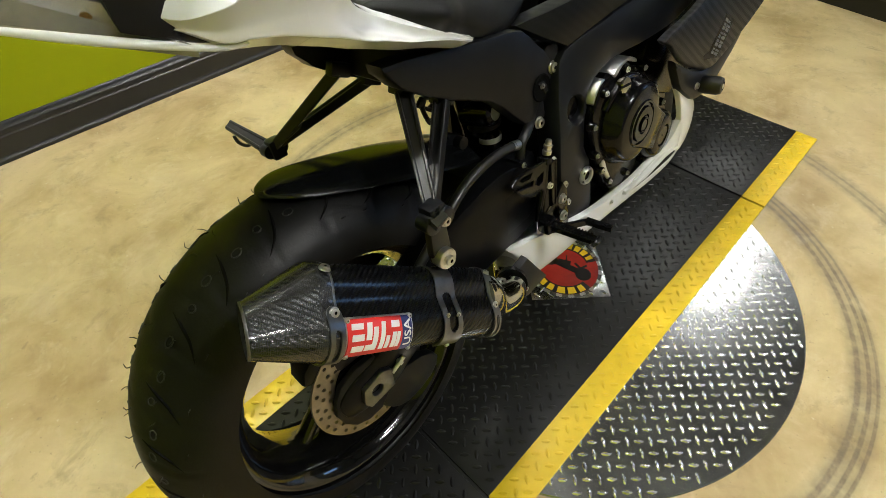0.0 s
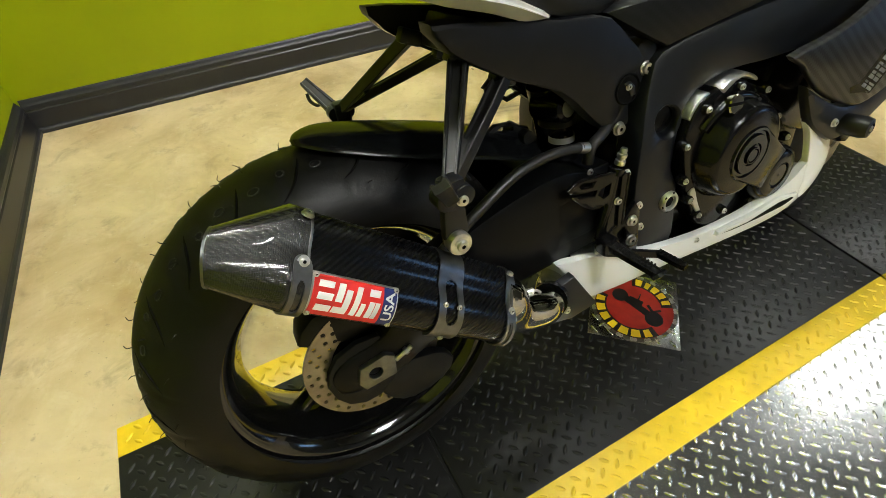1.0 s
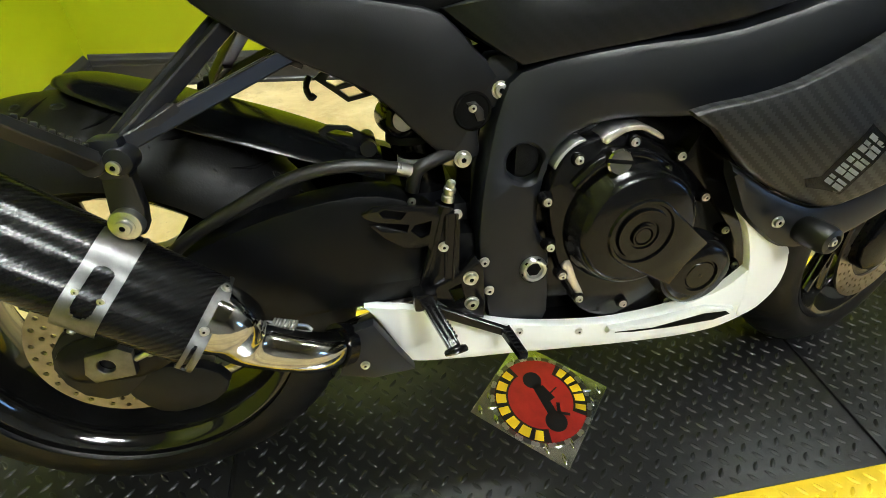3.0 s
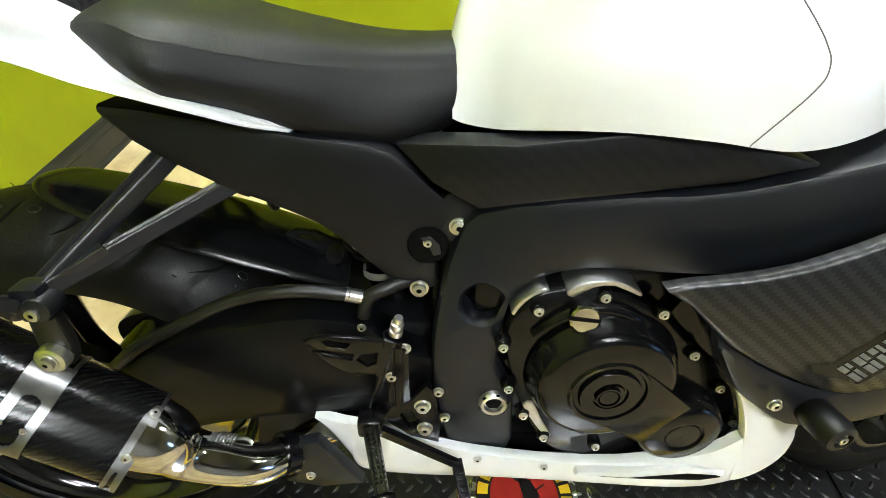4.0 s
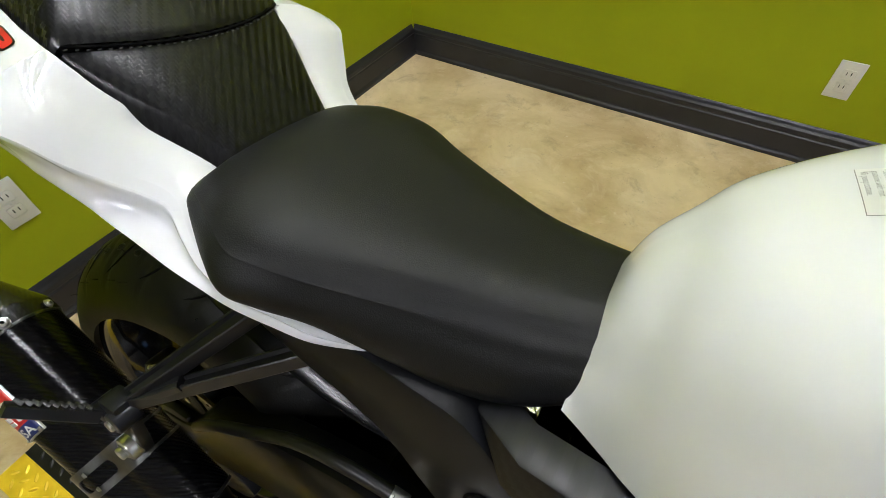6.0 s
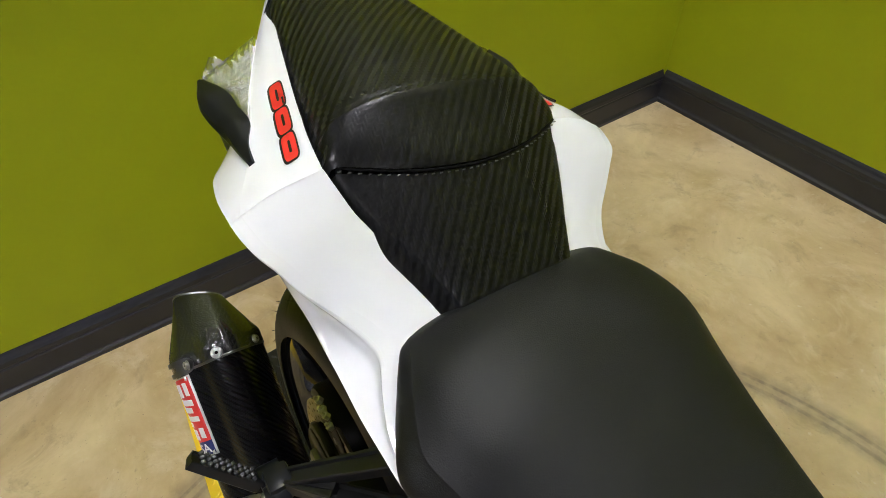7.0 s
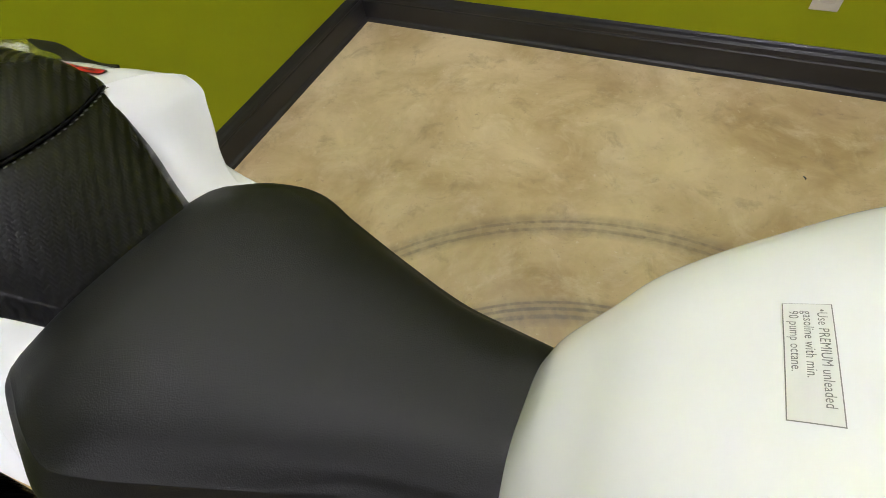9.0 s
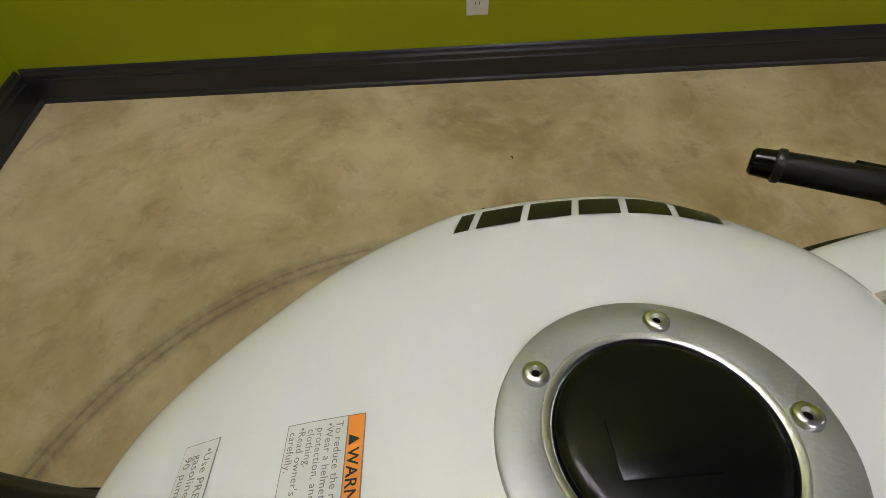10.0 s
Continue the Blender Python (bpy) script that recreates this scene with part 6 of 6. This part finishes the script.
for i, tx in enumerate(("To reduce the risk of injury:", "\u2022Wear a helmet, eye", " protection, and protective", " clothing.", "\u2022Read owner's manual", " carefully.")):
    label_text(tx, 0.0038, c2, LU, LV, 0.0020, 0.0190 - i * 0.0035, GREY_PRINT)


def side_marks(sg):
    """The maker's lettering as plain dark blocks, along the tank's shoulder."""
    x, wide, tall = 0.0, (1.0 if sg < 0 else 0.86), (0.0165 if sg < 0 else 0.0190)
    for w in (0.027, 0.027, 0.026, 0.027, 0.027, 0.009):
        fl = bmesh.new()
        grid_faces(fl, [[(x + wide * w * k / 4 + 0.006 * j / 3, tall * j / 3, 0) for j in range(4)] for k in range(5)])
        x0 = 0.729 if sg < 0 else 0.865
        base = (x0, axis_y(x0) + sg * (0.1790 if sg < 0 else 0.1580), 0.9360 if sg < 0 else 0.9380)
        part("maker_mark", laid(tank_tree, fl, base, (-sg, -0.063 * sg, 0), (0, -sg * 0.75, 0.66), (0, -sg * 0.7, -0.7), 0.0006), STICKER_BLACK, tank, "black printed block")
        x += wide * (w + 0.0045)


side_marks(-1)
side_marks(1)
for s in (-1, 1):
    line = spline([(0.736, 0.908), (0.748, 0.886), (0.760, 0.863), (0.771, 0.839), (0.783, 0.817), (0.792, 0.799), (0.797, 0.786), (0.7965, 0.774), (0.790, 0.763), (0.776, 0.747), (0.760, 0.730), (0.7456, 0.7146)], 6)
    pts = []
    for p in line:
        hit = tank_tree.ray_cast(Vector((p.x, s * 0.4, p.y)), Vector((0, -s, 0)))[0]
        if hit:
            pts.append(hit + Vector((0, s * 0.0002, 0)))
    part("panel_seam", tube(pts, 0.0006, 8, 1), SEAM, tank, "dark panel gap")

# foot controls
heel = part("heel_guard", plate([(0.334, 0.490), (0.348, 0.497), (0.368, 0.498), (0.438, 0.489), (0.451, 0.477), (0.450, 0.396), (0.428, 0.385), (0.409, 0.377), (0.412, 0.396), (0.417, 0.425), (0.410, 0.440), (0.392, 0.437), (0.380, 0.441), (0.359, 0.456), (0.342, 0.475), (0.354, 0.474), (0.386, 0.462), (0.389, 0.471), (0.350, 0.478), (0.337, 0.484)],
                                -0.146, -0.141, [[(0.355, 0.490), (0.361, 0.493), (0.387, 0.487), (0.380, 0.480), (0.359, 0.484)], [(0.396, 0.470), (0.416, 0.474), (0.413, 0.456), (0.403, 0.452), (0.391, 0.463)]], 0.0016, 0), ENGINE, bike, "black slotted heel guard")
part("upright_rib", girder((0.440, -0.148, 0.482), (0.436, -0.148, 0.392), (1, 0, 0), 0.008, 0.006, -0.003, -0.003), ENGINE, heel, sharp=20)
part("footrest_plate", plate([(0.406, 0.370), (0.428, 0.389), (0.450, 0.396), (0.470, 0.420), (0.482, 0.400), (0.486, 0.340), (0.484, 0.318), (0.448, 0.331)], -0.146, -0.138, [[(0.436, 0.372), (0.452, 0.380), (0.458, 0.352), (0.446, 0.348)]], 0.002), ENGINE, bike, "black rider footrest bracket")
mc = part("master_cylinder", tube([(0.402, -0.138, 0.372), (0.418, -0.138, 0.43), (0.432, -0.137, 0.49)], [0.005, 0.009, 0.010], 14, 3), ENGINE, bike, "rear brake master cylinder")
part("mounting_ring", moved(lathe([(0.010, -0.006), (0.0125, -0.005), (0.0125, 0.005), (0.010, 0.006)], 18, True), facing((0.432, -0.137, 0.486), (0.25, 0, 1))), ENGINE, mc)
part("banjo_fitting", moved(lathe([(0, 0.024), (0.0045, 0.024), (0.0055, 0.022), (0.0055, 0.016), (0.0075, 0.015), (0.0075, 0.010), (0.006, 0.009), (0.006, 0.006), (0.008, 0.005), (0.008, -0.002), (0, -0.002)], 12), facing((0.437, -0.138, 0.497), (0.2, -0.1, 1))), STEEL, mc, "silver banjo fitting")
part("push_rod", tube([(0.400, -0.140, 0.345), (0.403, -0.138, 0.376)], 0.0035, 8, 1), STEEL, mc)
hinge = part("peg_hinge", block(0.030, 0.026, 0.026, 0.006, (0.402, -0.160, 0.374)), ENGINE, bike, "black footpeg hinge block")
footpeg = part("footpeg", girder((0.402, -0.166, 0.377), (0.424, -0.243, 0.359), (1, 0, 0.2), 0.0085, 0.0070, -0.008, -0.0065, 0.2), ENGINE, hinge, "black knurled rider footpeg", sharp=20)
for i in range(11):
    c = Vector((0.402, -0.166, 0.377)).lerp(Vector((0.424, -0.243, 0.359)), 0.2 + 0.068 * i)
    for dx in (-0.005, 0.001, 0.006):
        part("tooth", block(0.0030, 0.0026, 0.0030, 0.0005, c + Vector((dx, 0, 0.0075))), ENGINE, footpeg)
part("feeler_end", tube([(0.414, -0.243, 0.353), (0.424, -0.246, 0.359), (0.437, -0.243, 0.358)], [0.005, 0.007, 0.005], 10, 3, 0.7), ENGINE, footpeg)
pedal = part("brake_pedal", girder((0.412, -0.152, 0.350), (0.508, -0.175, 0.315), (0, 0, 1), 0.0075, 0.0060, 0.004, 0.004, 0.3, 3), ENGINE, bike, "black rear brake pedal", sharp=20)
part("pedal_toe", girder((0.506, -0.172, 0.317), (0.516, -0.222, 0.312), (1, 0, 0), 0.0070, 0.0060, -0.0055, -0.005, 0.2), ENGINE, pedal, sharp=20)
for i in range(7):
    part("tooth", block(0.009, 0.0028, 0.0025, 0.0005, Vector((0.507, -0.178, 0.3225)).lerp(Vector((0.516, -0.220, 0.318)), i / 6)), ENGINE, pedal)
hose = part("brake_hose", tube([(0.09, -0.135, 0.430), (0.135, -0.135, 0.470), (0.198, -0.130, 0.505), (0.262, -0.122, 0.532), (0.326, -0.118, 0.540), (0.385, -0.112, 0.530)], 0.0078, 12, 6), HOSE, bike, "black rubber brake hose")
part("hose_fitting", tube([(0.380, -0.112, 0.531), (0.398, -0.110, 0.525)], 0.0085, 12, 1), STEEL, hose)
part("reservoir_hose", tube([(0.398, -0.112, 0.500), (0.405, -0.112, 0.525), (0.425, -0.108, 0.535), (0.452, -0.095, 0.540)], 0.0085, 12, 6), HOSE, bike, "black reservoir hose")
bolt((0.396, -0.121, 0.490), r=0.0042)
shock = part("shock_absorber", tube([(0.44, 0.0, 0.40), (0.42, -0.01, 0.50), (0.40, -0.01, 0.60)], 0.032, 18, 3), ENGINE, bike, "black rear shock absorber")
part("adjuster_can", moved(lathe([(0, 0.030), (0.016, 0.030), (0.022, 0.026), (0.024, 0.018), (0.024, -0.03), (0, -0.03)], 28), facing((0.392, -0.040, 0.572), (0.15, -0.9, 0.1))), ENGINE, shock, "black shock reservoir")
part("can_cap", moved(lathe([(0, 0.003), (0.013, 0.003), (0.015, 0.001), (0.015, 0)], 24), facing((0.396, -0.067, 0.575), (0.15, -0.9, 0.1))), ALU, shock, "silver adjuster cap")
part("paper_tag", moved(lathe([(0.0205, -0.005), (0.0215, -0.005), (0.0215, 0.005), (0.0205, 0.005)], 24, True), facing((0.410, -0.035, 0.515), (0, 0, 1))), TAG_GREY, shock, "small grey label")
part("spring_seat", moved(lathe([(0.018, -0.006), (0.030, -0.005), (0.030, 0.005), (0.018, 0.006)], 28, True), facing((0.405, -0.03, 0.545), (0, 0, 1))), SATIN, shock)
part("cable_tray", plate([(0.292, 0.617), (0.306, 0.628), (0.322, 0.624), (0.347, 0.609), (0.364, 0.593), (0.332, 0.586), (0.313, 0.601)], -0.004, 0.004, [[(0.322, 0.602), (0.342, 0.606), (0.353, 0.596), (0.334, 0.592)], [(0.307, 0.613), (0.313, 0.621), (0.336, 0.612), (0.318, 0.606)]], 0.001), HOSE, bike, "black open cable tray")
part("tray_hook", tube([(0.288, -0.02, 0.622), (0.284, -0.03, 0.612), (0.288, -0.032, 0.600), (0.293, -0.03, 0.603)], 0.004, 8, 4), HOSE, bike)
part("hugger_bracket", plate([(0.284, 0.550), (0.302, 0.560), (0.328, 0.557), (0.345, 0.547), (0.362, 0.540), (0.365, 0.518), (0.325, 0.530), (0.290, 0.540)], -0.014, -0.006, [[(0.299, 0.550), (0.312, 0.554), (0.333, 0.549), (0.334, 0.542), (0.312, 0.546)]], 0.0015), SATIN, bike, "black slotted hugger bracket")
part("bracket_bush", tube([(0.352, -0.03, 0.530), (0.352, 0.03, 0.530)], 0.011, 14, 1), HOSE, bike)

# a crumb of dirt on the floor by the wall
crumb = thing("dirt_crumb", "tiny dark crumb of dirt on concrete floor", "debris", pose(0.946, 1.198, 0))
part("crumb", tube([(-0.004, 0.006, 0.001), (0, 0, 0.002), (0.002, -0.003, 0.002), (0.001, -0.008, 0.001)], [0.001, 0.003, 0.0022, 0.001], 7, 3, 0.6), STICKER_BLACK, crumb)

# what stands on the far side, or across the front, follows the motorcycle's true middle
for ob in [o for o in bike.children if o.type == "MESH"]:
    n = len(ob.data.vertices)
    co = np.empty(n * 3)
    ob.data.vertices.foreach_get("co", co)
    co = co.reshape(n, 3)
    x = float(co[:, 0].mean())
    stem = ob.name.split(".")[0]
    if stem in ("fork_leg", "front_caliper", "front_fender", "radiator", "front_fairing", "handlebar"):
        ob.matrix_basis = pose(0, axis_y(x), 0) @ ob.matrix_basis
    elif co[:, 1].min() > 0.05 and stem not in ("tail_fairing", "peg_bracket", "rear_wheel", "front_wheel"):
        ob.matrix_basis = pose(0, 2 * axis_y(x), 0) @ ob.matrix_basis
